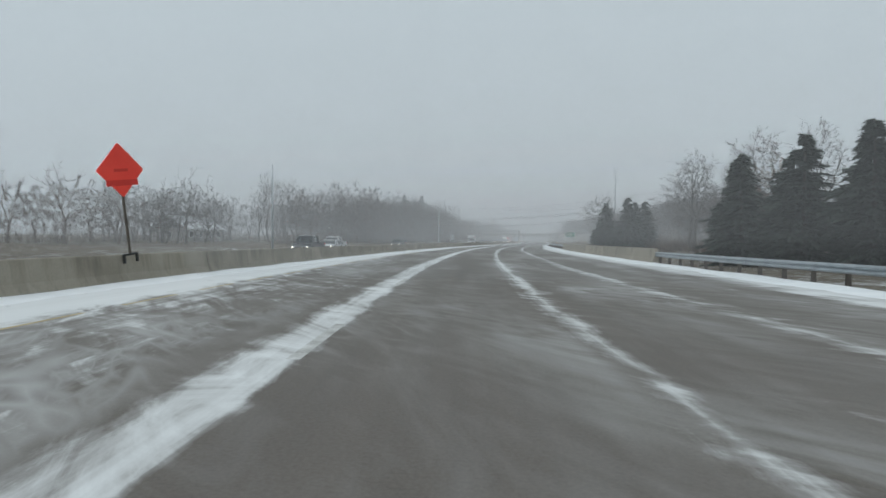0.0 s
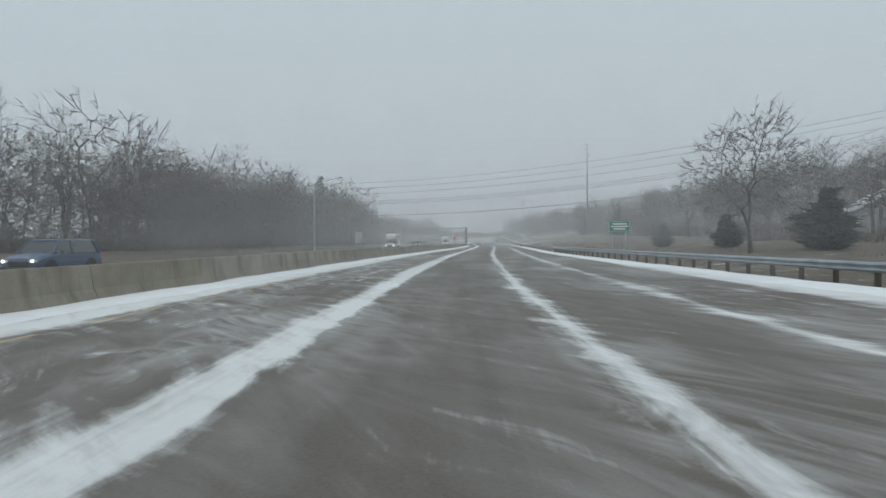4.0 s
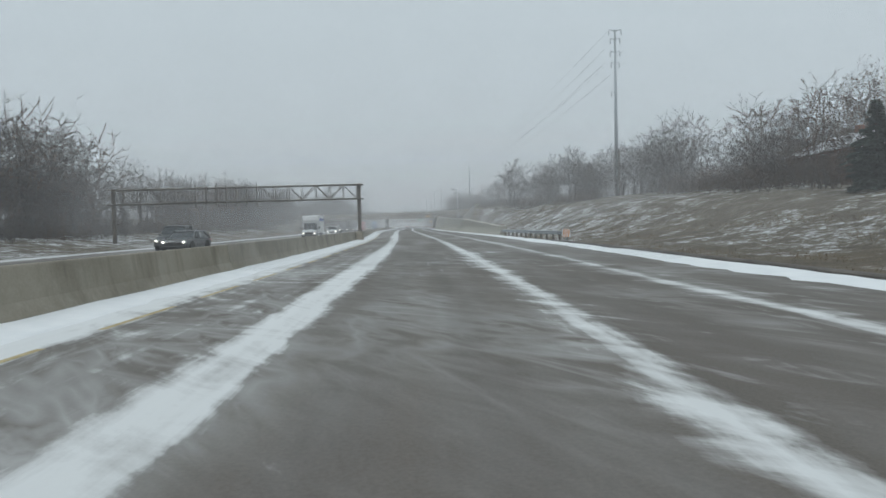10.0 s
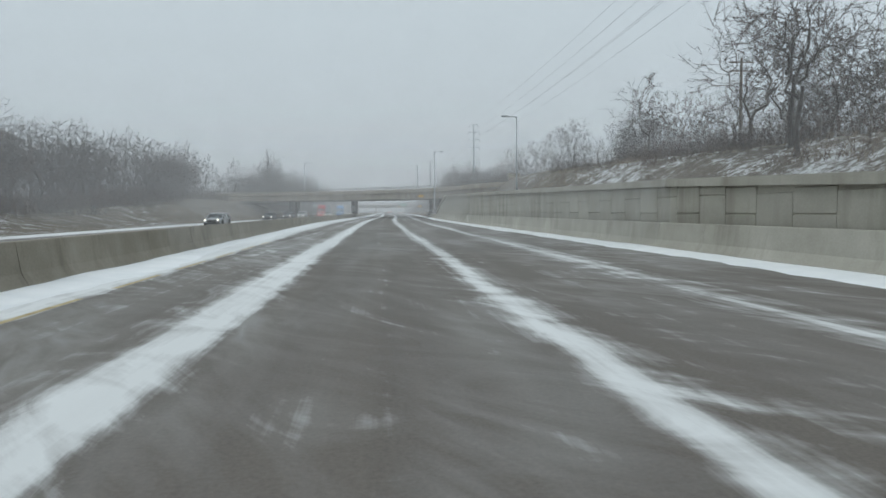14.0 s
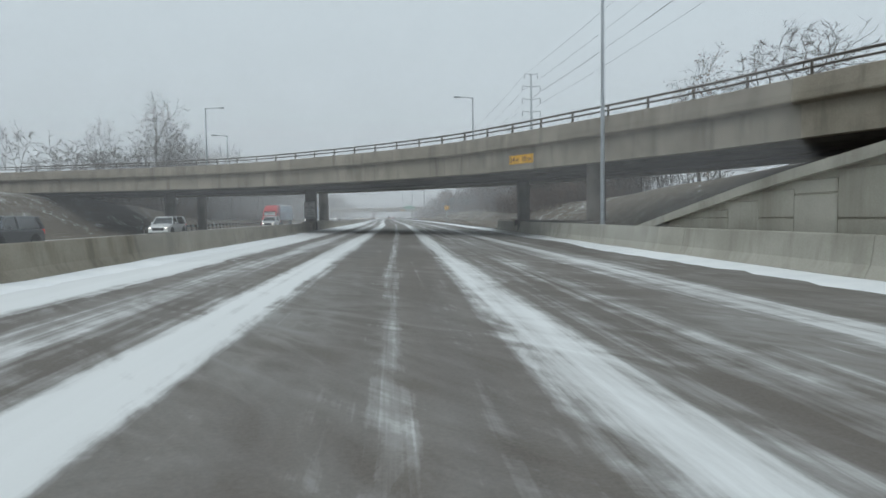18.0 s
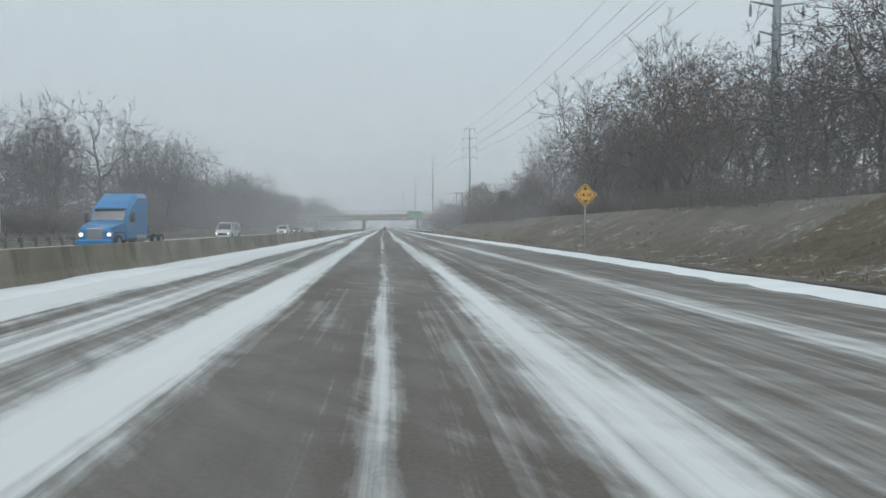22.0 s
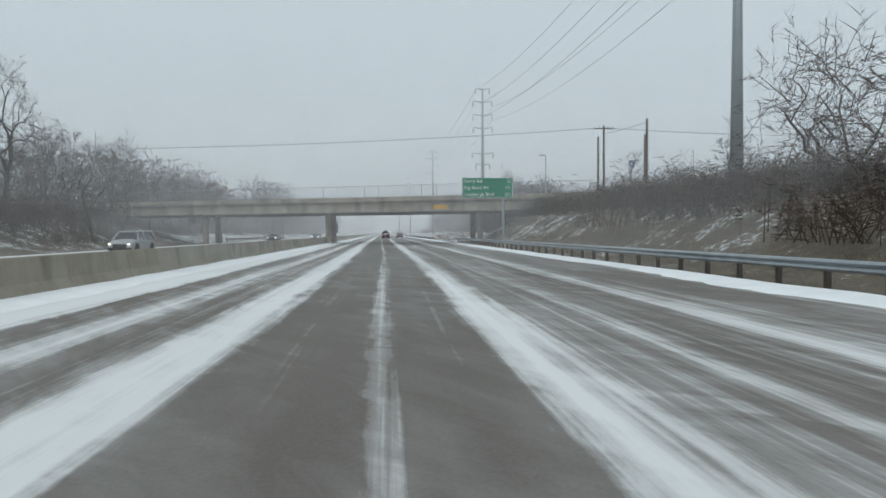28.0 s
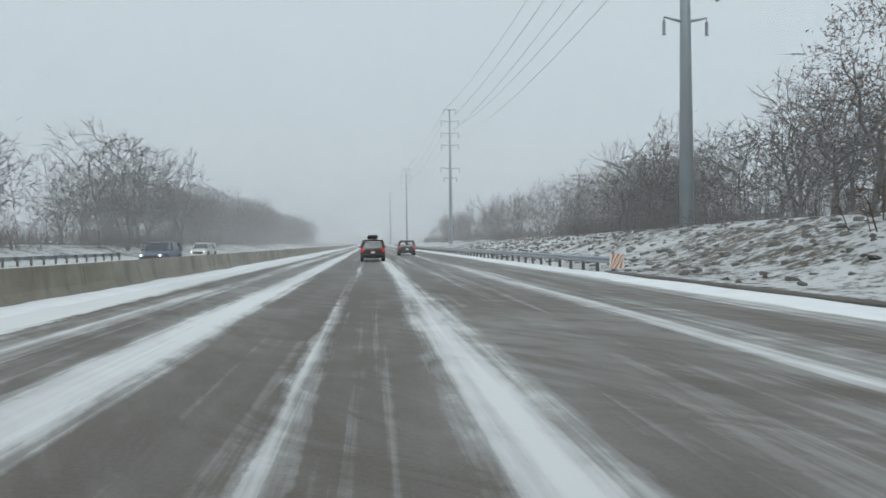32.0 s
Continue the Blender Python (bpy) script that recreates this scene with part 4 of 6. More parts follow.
# lines crossing the road ahead of the first pole
for a, b, sag, r in (((-60, 208, 8.9), (60, 160, 13.0), 5.05, 0.032), ((-60, 216, 11.3), (60, 156, 14.9), 5.2, 0.022), ((-60, 216.5, 11.6), (60, 156.5, 15.2), 5.2, 0.022),
                     ((-60, 217, 11.9), (60, 157, 15.6), 5.25, 0.022), ((-60, 214, 12.6), (60, 154, 16.3), 4.95, 0.020), ((-60, 214, 13.6), (60, 154, 17.5), 5.1, 0.020),
                     ((-60, 218, 15.2), (60, 146, 17.6), 5.3, 0.020)):
    wire(a, b, sag, r=r)


# ---- trees ----
def ribbon_faces(v, f, p, q, w0, w1, rng):
    """A flat twig, broad side turned at random; with no width at its tip it is one thin triangle."""
    d = q - p
    a = d.cross(Vector((rng.uniform(-1, 1), rng.uniform(-1, 1), rng.uniform(-0.4, 0.4))))
    if a.length < 1e-5:
        return
    a.normalize()
    n = len(v)
    if w1 <= 0:
        v += [p - a * w0, p + a * w0, q]
        f.append((n, n + 1, n + 2))
    else:
        v += [p - a * w0, p + a * w0, q + a * w1, q - a * w1]
        f.append((n, n + 1, n + 2, n + 3))


class Limbs:
    """Branches that divide again and again until they reach points spread through a crown."""

    def __init__(self, seed, twigs=10, fine=1.0, wild=0.14, leaves=0.0, hang=0.0):
        self.rng = random.Random(seed)
        self.wood = Build()
        self.tv, self.tf, self.lv, self.lf = [], [], [], []
        self.twigs, self.fine, self.wild, self.leaves, self.hang = twigs, fine, wild, leaves, hang

    def crown(self, base, height, radius, clear, tips, ragged, seed, solid_wood=True, sharp=0.8):
        rng = self.rng
        mid, half = height * (1 + clear) / 2, height * (1 - clear) / 2
        pts = []
        while len(pts) < tips:
            d = Vector((rng.gauss(0, 1), rng.gauss(0, 1), rng.gauss(0, 1))).normalized()
            r = (0.38 + 0.62 * rng.random() ** 0.6) * (1 + ragged * noise.noise(d * 1.6 + Vector((seed * 3.7, 0, 0))) * 1.5)
            w = radius * (1.0 - 0.28 * d.z * sharp)
            pts.append(base + Vector((d.x * r * w, d.y * r * w, mid + d.z * r * half)))
        self.total, self.r0, self.solid_wood = tips, height * 0.0140 / tips ** 0.55, solid_wood
        top = base + Vector((rng.gauss(0, 0.02) * height, rng.gauss(0, 0.02) * height, height * clear * 0.9))
        r = self.width(tips)
        if solid_wood:
            k = base.lerp(top, 0.5) + Vector((rng.gauss(0, 0.006) * height, rng.gauss(0, 0.006) * height, 0))
            self.wood.tube([base + Vector((0, 0, -0.4)), base.lerp(top, 0.06), k, top], [r * 1.5, r * 1.12, r, r * 0.94], 8, cap=False)
        else:
            for _ in range(2):
                ribbon_faces(self.tv, self.tf, base + Vector((0, 0, -0.4)), top, r, r * 0.9, rng)
        self.divide(top, pts, r * 0.94)

    def width(self, n):
        return self.r0 * n ** 0.55

    def divide(self, p, pts, r):
        rng, n = self.rng, len(pts)
        if n <= 2:
            for q in pts:
                self.spray(p, q)
            return
        axis = Vector((rng.gauss(0, 1), rng.gauss(0, 1), rng.gauss(0, 0.8)))
        m = sum(pts, Vector()) / n
        for _ in range(2):
            axis = sum(((q - m) * (q - m).dot(axis) for q in pts), Vector())
            if axis.length > 1e-9:
                axis.normalize()
        pts = sorted(pts, key=lambda q: (q - m).dot(axis))
        k = max(1, min(n - 1, int(n * rng.uniform(0.3, 0.7))))
        for half in (pts[:k], pts[k:]):
            c = sum(half, Vector()) / len(half)
            d = c - p
            ln = d.length * rng.uniform(0.30, 0.46)
            bend = Vector((rng.gauss(0, self.wild), rng.gauss(0, self.wild), rng.gauss(0.03, self.wild)))
            q = p + (d.normalized() + bend).normalized() * ln
            rq = min(self.width(len(half)), r)
            if self.solid_wood and len(half) > self.total * 0.05:
                mid = p.lerp(q, 0.5) + Vector((rng.gauss(0, 1), rng.gauss(0, 1), rng.gauss(0, 1))) * ln * self.wild * 0.5
                self.wood.tube([p, mid, q], [min(r, rq * 1.15), rq * 1.06, rq], 6 if len(half) > self.total * 0.1 else 4, cap=False)
            else:
                ribbon_faces(self.tv, self.tf, p, q, max(rq * 1.15, 0.012 * self.fine), max(rq, 0.010 * self.fine), rng)
            self.divide(q, half, rq)

    def spray(self, p, q):
        rng = self.rng
        ribbon_faces(self.tv, self.tf, p, q, 0.012 * self.fine, 0.008 * self.fine, rng)
        d = (q - p)
        ln = max(min(d.length, 1.6), 0.5)
        for _ in range(self.twigs):
            a = p.lerp(q, rng.uniform(0.25, 1.0))
            e = d.normalized() * rng.uniform(0.25, 0.9) + Vector((rng.gauss(0, 0.55), rng.gauss(0, 0.55), rng.gauss(0.08 - self.hang, 0.45)))
            e = a + e * rng.uniform(0.3, 0.7) * ln
            ribbon_faces(self.tv, self.tf, a, e, 0.0125 * self.fine, 0, rng)
        for _ in range(int(self.leaves * 6 + rng.random())):
            c = q + Vector((rng.gauss(0, 0.38), rng.gauss(0, 0.38), rng.gauss(-0.05, 0.32)))
            ribbon_faces(self.lv, self.lf, c, c + Vector((rng.gauss(0, 0.12), rng.gauss(0, 0.12), rng.gauss(-0.08, 0.09))), 0.055, 0, rng)


def bare_tree_meshes(name, seed, height, radius, clear=0.25, tips=240, twigs=10, ragged=0.35, wild=0.14, leaves=0.0, stems=1, fine=1.35, hang=0.0):
    """Trunk with limbs, and a crown of fine twigs, for one kind of leafless tree."""
    g = Limbs(seed, twigs, fine, wild, leaves, hang)
    for k in range(stems):
        a = 6.283 * k / stems + seed
        base = Vector((math.cos(a), math.sin(a), 0)) * (radius * 0.35 if stems > 1 else 0)
        g.crown(base, height * (1 if k == 0 else g.rng.uniform(0.7, 0.95)), radius if stems == 1 else radius * 0.72, clear, tips // stems, ragged, seed + k)
    w = mesh_from(name + "_trunk", g.wood.v, g.wood.f, True)
    w.materials.append(BARK)
    c = mesh_from(name + "_crown", g.tv, g.tf)
    c.materials.append(TWIG)
    lm = None
    if g.lf:
        lm = mesh_from(name + "_leaves", g.lv, g.lf)
        lm.materials.append(OAK_LEAF)
    return w, c, lm


def conifer_meshes(name, seed, height, width, droop=0.25, ragged=0.25, bare=0.05):
    """A stem with whorls of drooping boughs, each a spray of needle tufts."""
    rng = random.Random(seed)
    wood = Build().tube([(0, 0, -0.3), (0, 0, height * 0.6), (0, 0, height)], [height * 0.018, height * 0.01, 0.02], 7)
    v, f = [], []
    z = height * bare
    while z < height - 0.1:
        t = (z - height * bare) / (height * (1 - bare))
        reach = width * (1 - t) ** 0.85 * (0.75 + 0.4 * rng.random()) * min(1, 0.72 + 2 * t) + 0.10
        for k in range(max(5, int(8 * (1 - t) + 3))):
            a = rng.uniform(0, 6.283)
            r = reach * (0.62 + 0.38 * rng.random()) * (1 + ragged * 1.6 * noise.noise(Vector((math.cos(a) * 1.3, math.sin(a) * 1.3, z * 0.6 + seed))))
            dirv = Vector((math.cos(a), math.sin(a), 0))
            p = Vector((0, 0, max(z + rng.uniform(-0.3, 0.3), 0.1)))
            prev = p
            for i in range(1, 4):
                u = i / 3
                q = p + dirv * r * u + Vector((0, 0, -droop * r * u * u + 0.12 * r * u))
                ribbon_faces(v, f, prev, q, 0.06, 0 if i == 3 else 0.05, rng)
                for sgn in (-1, 1):
                    for _ in range(3):
                        side = Vector((-dirv.y, dirv.x, 0)) * sgn
                        e = q + side * rng.uniform(0.12, 0.5) * (0.4 + r * 0.35) * (1.1 - u * 0.5) + dirv * rng.uniform(0.02, 0.32) + Vector((0, 0, rng.uniform(-0.30, 0.10)))
                        ribbon_faces(v, f, prev.lerp(q, rng.random()), e, 0.085, 0, rng)
                prev = q
        z += height * 0.016 + 0.05
    w = wood.mesh(name + "_trunk", BARK, True)
    c = mesh_from(name + "_crown", v, f)
    c.materials.append(NEEDLES)
    return w, c, None


def thicket_mesh(name, seed, length, depth, lo, hi, count, material, bend=0.25, twigs=6, thick=1.25, low=0.2):
    """A tangle of thin upright stems."""
    rng = random.Random(seed)
    v, f = [], []
    for _ in range(count):
        p = Vector((rng.uniform(-depth / 2, depth / 2), rng.uniform(-length / 2, length / 2), -0.2))
        h = rng.uniform(lo, hi) * (0.75 + 0.4 * noise.noise(Vector((p.x * 0.3, p.y * 0.45, seed))))
        d = Vector((rng.gauss(0, bend), rng.gauss(0, bend), 1)).normalized()
        q = p + d * h * 0.55
        e = q + (d + Vector((rng.gauss(0, 0.35), rng.gauss(0, 0.35), -0.1))).normalized() * h * 0.45
        ribbon_faces(v, f, p, q, 0.013 * thick, 0.009 * thick, rng)
        ribbon_faces(v, f, q, e, 0.010 * thick, 0, rng)
        for _ in range(twigs):
            t = rng.uniform(low, 1)
            c = p.lerp(q, t * 1.8) if t < 0.55 else q.lerp(e, (t - 0.55) / 0.45)
            ribbon_faces(v, f, c, c + Vector((rng.gauss(0, 0.5), rng.gauss(0, 0.5), rng.uniform(-0.1, 0.5))) * (0.35 + h * 0.13), 0.0115 * thick, 0, rng)
    me = mesh_from(name, v, f)
    me.materials.append(material)
    return me


def grove_mesh(name, seed, material):
    """Three rounded leafless crowns of a wood seen from afar, with saplings between them."""
    g = Limbs(seed, 5, 2.4, 0.12)
    rng = g.rng
    for k in range(3):
        h = rng.uniform(8.5, 12)
        g.crown(Vector((rng.uniform(-3, 3), -7 + 7 * k + rng.uniform(-1.5, 1.5), 0)), h, h * rng.uniform(0.34, 0.44), 0.12, 132, 0.3, seed + k, False, 0.5)
    v, f = g.tv, g.tf
    for k in range(70):
        p = Vector((rng.uniform(-4, 4), rng.uniform(-11, 11), -0.3))
        q = p + Vector((rng.gauss(0, 0.5), rng.gauss(0, 0.5), rng.uniform(1.5, 5.0)))
        ribbon_faces(v, f, p, q, 0.03, 0, rng)
        for _ in range(6):
            c = p.lerp(q, rng.uniform(0.15, 1))
            ribbon_faces(v, f, c, c + Vector((rng.gauss(0, 0.65), rng.gauss(0, 0.65), rng.uniform(0, 0.8))), 0.026, 0, rng)
    me = mesh_from(name, v, f)
    me.materials.append(material)
    return me


KINDS = {
    "broad": [bare_tree_meshes("broad_tree", 11, 14, 5.0, 0.2, 378, 8), bare_tree_meshes("broad_tree", 12, 14, 5.4, 0.16, 378, 8, 0.45), bare_tree_meshes("broad_tree", 13, 14, 4.6, 0.24, 350, 8, 0.4)],
    "tall": [bare_tree_meshes("tall_tree", 21, 17, 4.4, 0.28, 378, 7, 0.45), bare_tree_meshes("tall_tree", 22, 17, 3.9, 0.22, 336, 7, 0.4), bare_tree_meshes("tall_tree", 23, 17, 5.0, 0.3, 378, 7, 0.5)],
    "gnarled": [bare_tree_meshes("gnarled_tree", 31, 10, 3.6, 0.24, 237, 6, 0.75, 0.3), bare_tree_meshes("gnarled_tree", 32, 10, 3.2, 0.34, 224, 6, 0.8, 0.28), bare_tree_meshes("gnarled_tree", 33, 10, 3.9, 0.2, 237, 6, 0.7, 0.32)],
    "oak": [bare_tree_meshes("oak_tree", 41, 13, 4.6, 0.2, 322, 6, 0.45, 0.18, 0.9), bare_tree_meshes("oak_tree", 42, 13, 4.0, 0.24, 308, 6, 0.5, 0.18, 0.6)],
    "clump": [bare_tree_meshes("clump_tree", 51, 9, 3.6, 0.12, 308, 6, 0.4, stems=3), bare_tree_meshes("clump_tree", 52, 9, 3.8, 0.1, 308, 6, 0.5, stems=2)],
    "spruce": [conifer_meshes("spruce_tree", 61, 8, 2.3, 0.25, 0.4), conifer_meshes("spruce_tree", 62, 8, 2.1, 0.3, 0.4)],
    "cedar": [conifer_meshes("cedar_tree", 71, 5, 1.5, -0.35, 0.5, 0.02), conifer_meshes("cedar_tree", 72, 5, 1.8, -0.25, 0.55, 0.02)],
    "leafy": [bare_tree_meshes("leafy_oak_tree", 45, 11, 4.6, 0.15, 364, 5, 0.4, 0.15, 7.0)],
    "round": [bare_tree_meshes("round_tree", 15, 12, 4.9, 0.2, 400, 9, 0.22, fine=2.0)],
    "pine": [conifer_meshes("pine_tree", 81, 16, 2.9, 0.15, 0.5, 0.3)],
}
TREE_WORDS = {
    "broad": "spreading leafless grey tree on dead winter grass",
    "tall": "tall slender leafless tree at the wood's edge",
    "gnarled": "gnarled leafless tree with crooked dark limbs",
    "oak": "leafless oak still holding some dry brown leaves",
    "clump": "small leafless tree with several grey stems",
    "leafy": "round oak full of dry red-brown leaves",
    "round": "rounded leafless tree standing alone above the verge",
    "spruce": "dense dark green spruce beside the highway",
    "cedar": "dark green pointed cedar on the roadside bank",
    "pine": "tall ragged dark pine above the bare trees",
}
tree_rng = random.Random(77)


def real_height(meshes):
    return max(max((v.co.z for v in m.vertices), default=0) for m in meshes if m)


HEIGHTS = {k: [real_height(m) for m in v] for k, v in KINDS.items()}


def tree(kind, x, y, top=None, h=None, v=None, wide=1.0):
    """Plants one tree; top is its height above the road, h its own height."""
    i = tree_rng.randrange(len(KINDS[kind])) if v is None else v
    z = terrain_z(y, x - line_x(y))
    h = h if h is not None else top - z
    k = h / HEIGHTS[kind][i]
    name = kind + "_tree"
    t = thing(name, TREE_WORDS[kind], "tree", group="roadside trees")
    t.matrix_world = Matrix.Translation((x, y, z)) @ Matrix.Rotation(tree_rng.uniform(0, 6.28), 4, "Z") @ Matrix.Diagonal((k * wide, k * wide, k, 1))
    for nm, me in zip(("trunk", "crown", "leaves"), KINDS[kind][i]):
        if me:
            o = new(nm, me)
            o.parent = t
    return t


# (side, from, to, nearest and farthest distance beyond the pavement, how many, heights, kinds)
ZONES = [
    ("L", -20, 150, 24, 60, 22, 9, 14, ("tall", "broad", "oak", "clump")),
    ("L", 140, 300, 13, 34, 38, 12, 18, ("tall", "tall", "broad", "oak")),
    ("L", 300, 470, 15, 36, 30, 10, 15, ("tall", "broad", "oak", "clump")),
    ("L", 515, 735, 10, 26, 44, 14, 20, ("tall", "broad", "tall")),
    ("L", 772, 1120, 15, 30, 28, 13, 18, ("tall", "broad", "clump")),
    ("R", 110, 200, 26, 60, 22, 8, 13, ("broad", "gnarled", "oak")),
    ("R", 205, 330, 40, 85, 22, 8, 13, ("broad", "tall", "oak")),
    ("R", 320, 420, 14, 40, 22, 7, 11, ("gnarled", "broad", "clump")),
    ("R", 495, 550, 17, 40, 20, 8, 13, ("oak", "oak", "tall", "broad")),
    ("R", 545, 612, 14, 30, 26, 14, 19, ("oak", "oak", "tall", "broad")),
    ("R", 605, 665, 18, 42, 14, 8, 12, ("oak", "tall", "broad")),
    ("R", 660, 735, 16, 30, 10, 6, 9, ("clump", "gnarled")),
    ("R", 772, 1000, 16, 38, 40, 9, 15, ("broad", "clump", "oak", "tall")),
]
for side, s0, s1, d0, d1, n, h0, h1, kinds in ZONES:
    for i in range(n):
        s = s0 + (s1 - s0) * (i + tree_rng.random()) / n
        d = d0 + (d1 - d0) * tree_rng.random() ** 1.4
        off = right_off(s) + d if side == "R" else barrier_off(s) + FAR_EDGE - d
        tree(tree_rng.choice(kinds), line_x(s) + off, s, h=tree_rng.uniform(h0, h1))

# trees that stand out one by one
for kind, x, y, top in (("round", 19.6, 141.4, 12.5), ("spruce", 16.2, 92.7, 6.9), ("spruce", 21.2, 89.7, 6.9), ("spruce", 17.6, 80, 6.8), ("spruce", 19.2, 86, 6.6), ("spruce", 16.3, 104.5, 5.1),
                        ("cedar", 24.5, 140, 5.3), ("spruce", 18.5, 38, 6.5), ("spruce", 21.1, 36, 7.2), ("spruce", 23.1, 33, 7.4), ("spruce", 26, 40, 7.4), ("spruce", 28, 36, 7.6), ("spruce", 19.6, 43, 6.4), ("spruce", 23.5, 45, 7.0), ("tall", 24, 72, 12), ("tall", 27, 63, 13), ("broad", 26, 84, 11), ("tall", 25, 78, 12.5), ("tall", 28, 70, 12), ("oak", 30, 66, 12.5), ("tall", 31, 58, 12.5), ("broad", 28, 92, 10),
                        ("pine", -48.4, 277.6, 21.8), ("pine", -53, 262, 21), ("spruce", 31.3, 237.5, 8.9), ("spruce", 28.6, 266.3, 8.3), ("gnarled", 33.5, 268, 11),
                        ("round", 31.6, 210.6, 10.8), ("round", 39, 196, 13), ("gnarled", 22.2, 355.2, 15.1), ("gnarled", 21.0, 353, 13.5), ("gnarled", 25.7, 339.8, 14.0),
                        ("gnarled", 30, 338, 15.0), ("leafy", 21.8, 654, 12.0), ("cedar", 20.4, 617.4, 7.6), ("cedar", 22.5, 613, 7.3), ("cedar", 21.5, 622, 6.2), ("cedar", 23.5, 608, 7.4), ("cedar", 24.5, 618, 7.8),
                        ("spruce", 20.5, 502, 9.4), ("gnarled", 22, 518, 12.7), ("gnarled", 23.5, 497, 13.5), ("tall", 24, 521, 12.5), ("broad", 29.5, 184, 12), ("gnarled", 33, 178, 11.5), ("oak", 31, 478, 18.5), ("broad", 35, 470, 19), ("oak", 40, 474, 18), ("tall", 46, 468, 20), ("broad", 52, 472, 20), ("pine", 58, 470, 20), ("broad", -33, 742, 15.0), ("tall", -32.5, 733, 12.5), ("oak", -30, 776, 12.5), ("pine", -47, 290, 18), ("oak", 20.2, 592.7, 12.0),
                        ("gnarled", 25.5, 697, 15.0), ("gnarled", 25, 619, 13.0), ("broad", -36, 735, 13), ("tall", -38, 750, 13.5), ("broad", -41, 740, 14), ("tall", -44, 600, 14), ("pine", -40, 716, 11), ("pine", -43, 722, 10), ("broad", -38, 706, 14), ("broad", -42, 698, 15), ("cedar", 20, 165, 3.4), ("cedar", 22, 152, 3.8)):
    tree(kind, x, y, top=top, wide={"spruce": 1.4, "cedar": 1.6, "broad": 1.2, "pine": 1.5}.get(kind, 1.0))


# ---- undergrowth ----
BRUSHES = [thicket_mesh("undergrowth", 91 + k, 9, 4, 1.1, 3.2, 92, m, 0.38, 7, 1.7, 0.08) for k, m in enumerate((BRUSH, TWIG, BRUSH))]
REEDS = [thicket_mesh("tall_dry_grass", 96 + k, 9, 3.2, 0.35, 0.75, 130, GRASS_DRY, 0.5, 0, 1.5) for k in range(3)]


def strip(meshes, name, label, side, s0, s1, d0, d1, n, k0=0.8, k1=1.3):
    for i in range(n):
        s = s0 + (s1 - s0) * (i + tree_rng.random()) / n
        d = tree_rng.uniform(d0, d1)
        off = right_off(s) + d if side == "R" else barrier_off(s) + FAR_EDGE - d
        o = new(name, tree_rng.choice(meshes))
        k = tree_rng.uniform(k0, k1)
        o.matrix_world = (Matrix.Translation(rp(s, off, terrain_z(s, off))) @ Matrix.Rotation(radians(heading(s)) + math.pi * tree_rng.randrange(2), 4, "Z")
                          @ Matrix.Diagonal((k, k, k, 1)))
        tagged(o, label, "brush", kind="stuff")


LOW = "tangle of leafless brown brush on the bank"
strip(BRUSHES, "undergrowth", LOW, "L", 120, 470, 12, 20, 84, 1.1, 1.7)
strip(BRUSHES, "undergrowth", LOW, "L", 505, 740, 10, 18, 60, 1.2, 1.9)
strip(BRUSHES, "undergrowth", LOW, "L", 770, 1000, 12, 20, 36, 1.2, 1.8)
strip(BRUSHES, "undergrowth", LOW, "R", 225, 302, 22, 34, 34, 0.8, 1.4)
strip(BRUSHES, "undergrowth", LOW, "R", 325, 392, 10, 20, 26, 0.6, 1.0)
strip(BRUSHES, "undergrowth", LOW, "R", 484, 655, 8.5, 18, 96, 0.8, 1.15)
strip(BRUSHES, "undergrowth", LOW, "R", 60, 112, 10, 24, 18, 0.7, 1.0)
strip(BRUSHES, "undergrowth", LOW, "R", 652, 704, 5, 14, 44, 0.9, 1.35)
strip(BRUSHES, "undergrowth", LOW, "R", 690, 742, 7.5, 17, 62, 0.9, 1.45)
strip(BRUSHES, "undergrowth", LOW, "L", 712, 750, 6, 15, 22, 1.0, 1.4)
strip(BRUSHES, "undergrowth", LOW, "R", 772, 1000, 13, 22, 60)
strip(BRUSHES, "undergrowth", LOW, "R", 757, 778, 8, 15, 32, 1.1, 1.6)
strip(BRUSHES, "undergrowth", LOW, "R", 598, 656, 8, 17, 44, 1.3, 1.9)
strip(BRUSHES, "undergrowth", LOW, "R", 486, 524, 7.5, 14, 30, 1.3, 1.9)
WOODS = [grove_mesh("woodland", 191 + k, m) for k, m in enumerate((TWIG, TWIG, BRUSH))]
FAR = "hazy grey mass of leafless woodland behind the first trees"
strip(WOODS, "woodland", FAR, "L", 0, 150, 26, 50, 24, 0.7, 1.05)
strip(WOODS, "woodland", FAR, "L", 150, 310, 13, 36, 46, 1.1, 1.5)
strip(WOODS, "woodland", FAR, "L", 300, 480, 17, 40, 30, 0.85, 1.15)
strip(WOODS, "woodland", FAR, "L", 520, 780, 14, 34, 46, 0.95, 1.35)
strip(WOODS, "woodland", FAR, "R", 300, 420, 26, 46, 14, 0.8, 1.05)
strip(WOODS, "woodland", FAR, "L", 775, 1180, 13, 28, 36, 1.25, 1.7)
strip(WOODS, "woodland", FAR, "R", 140, 232, 32, 48, 10, 0.8, 1.0)
strip(WOODS, "woodland", FAR, "R", 222, 330, 27, 48, 18, 0.75, 1.0)
strip(WOODS, "woodland", FAR, "R", 236, 300, 24, 31, 12, 0.45, 0.6)
strip(WOODS, "woodland", FAR, "L", 425, 500, 15, 36, 10, 0.9, 1.2)
strip(BRUSHES, "undergrowth", LOW, "R", 240, 312, 22, 32, 34, 1.2, 1.6)
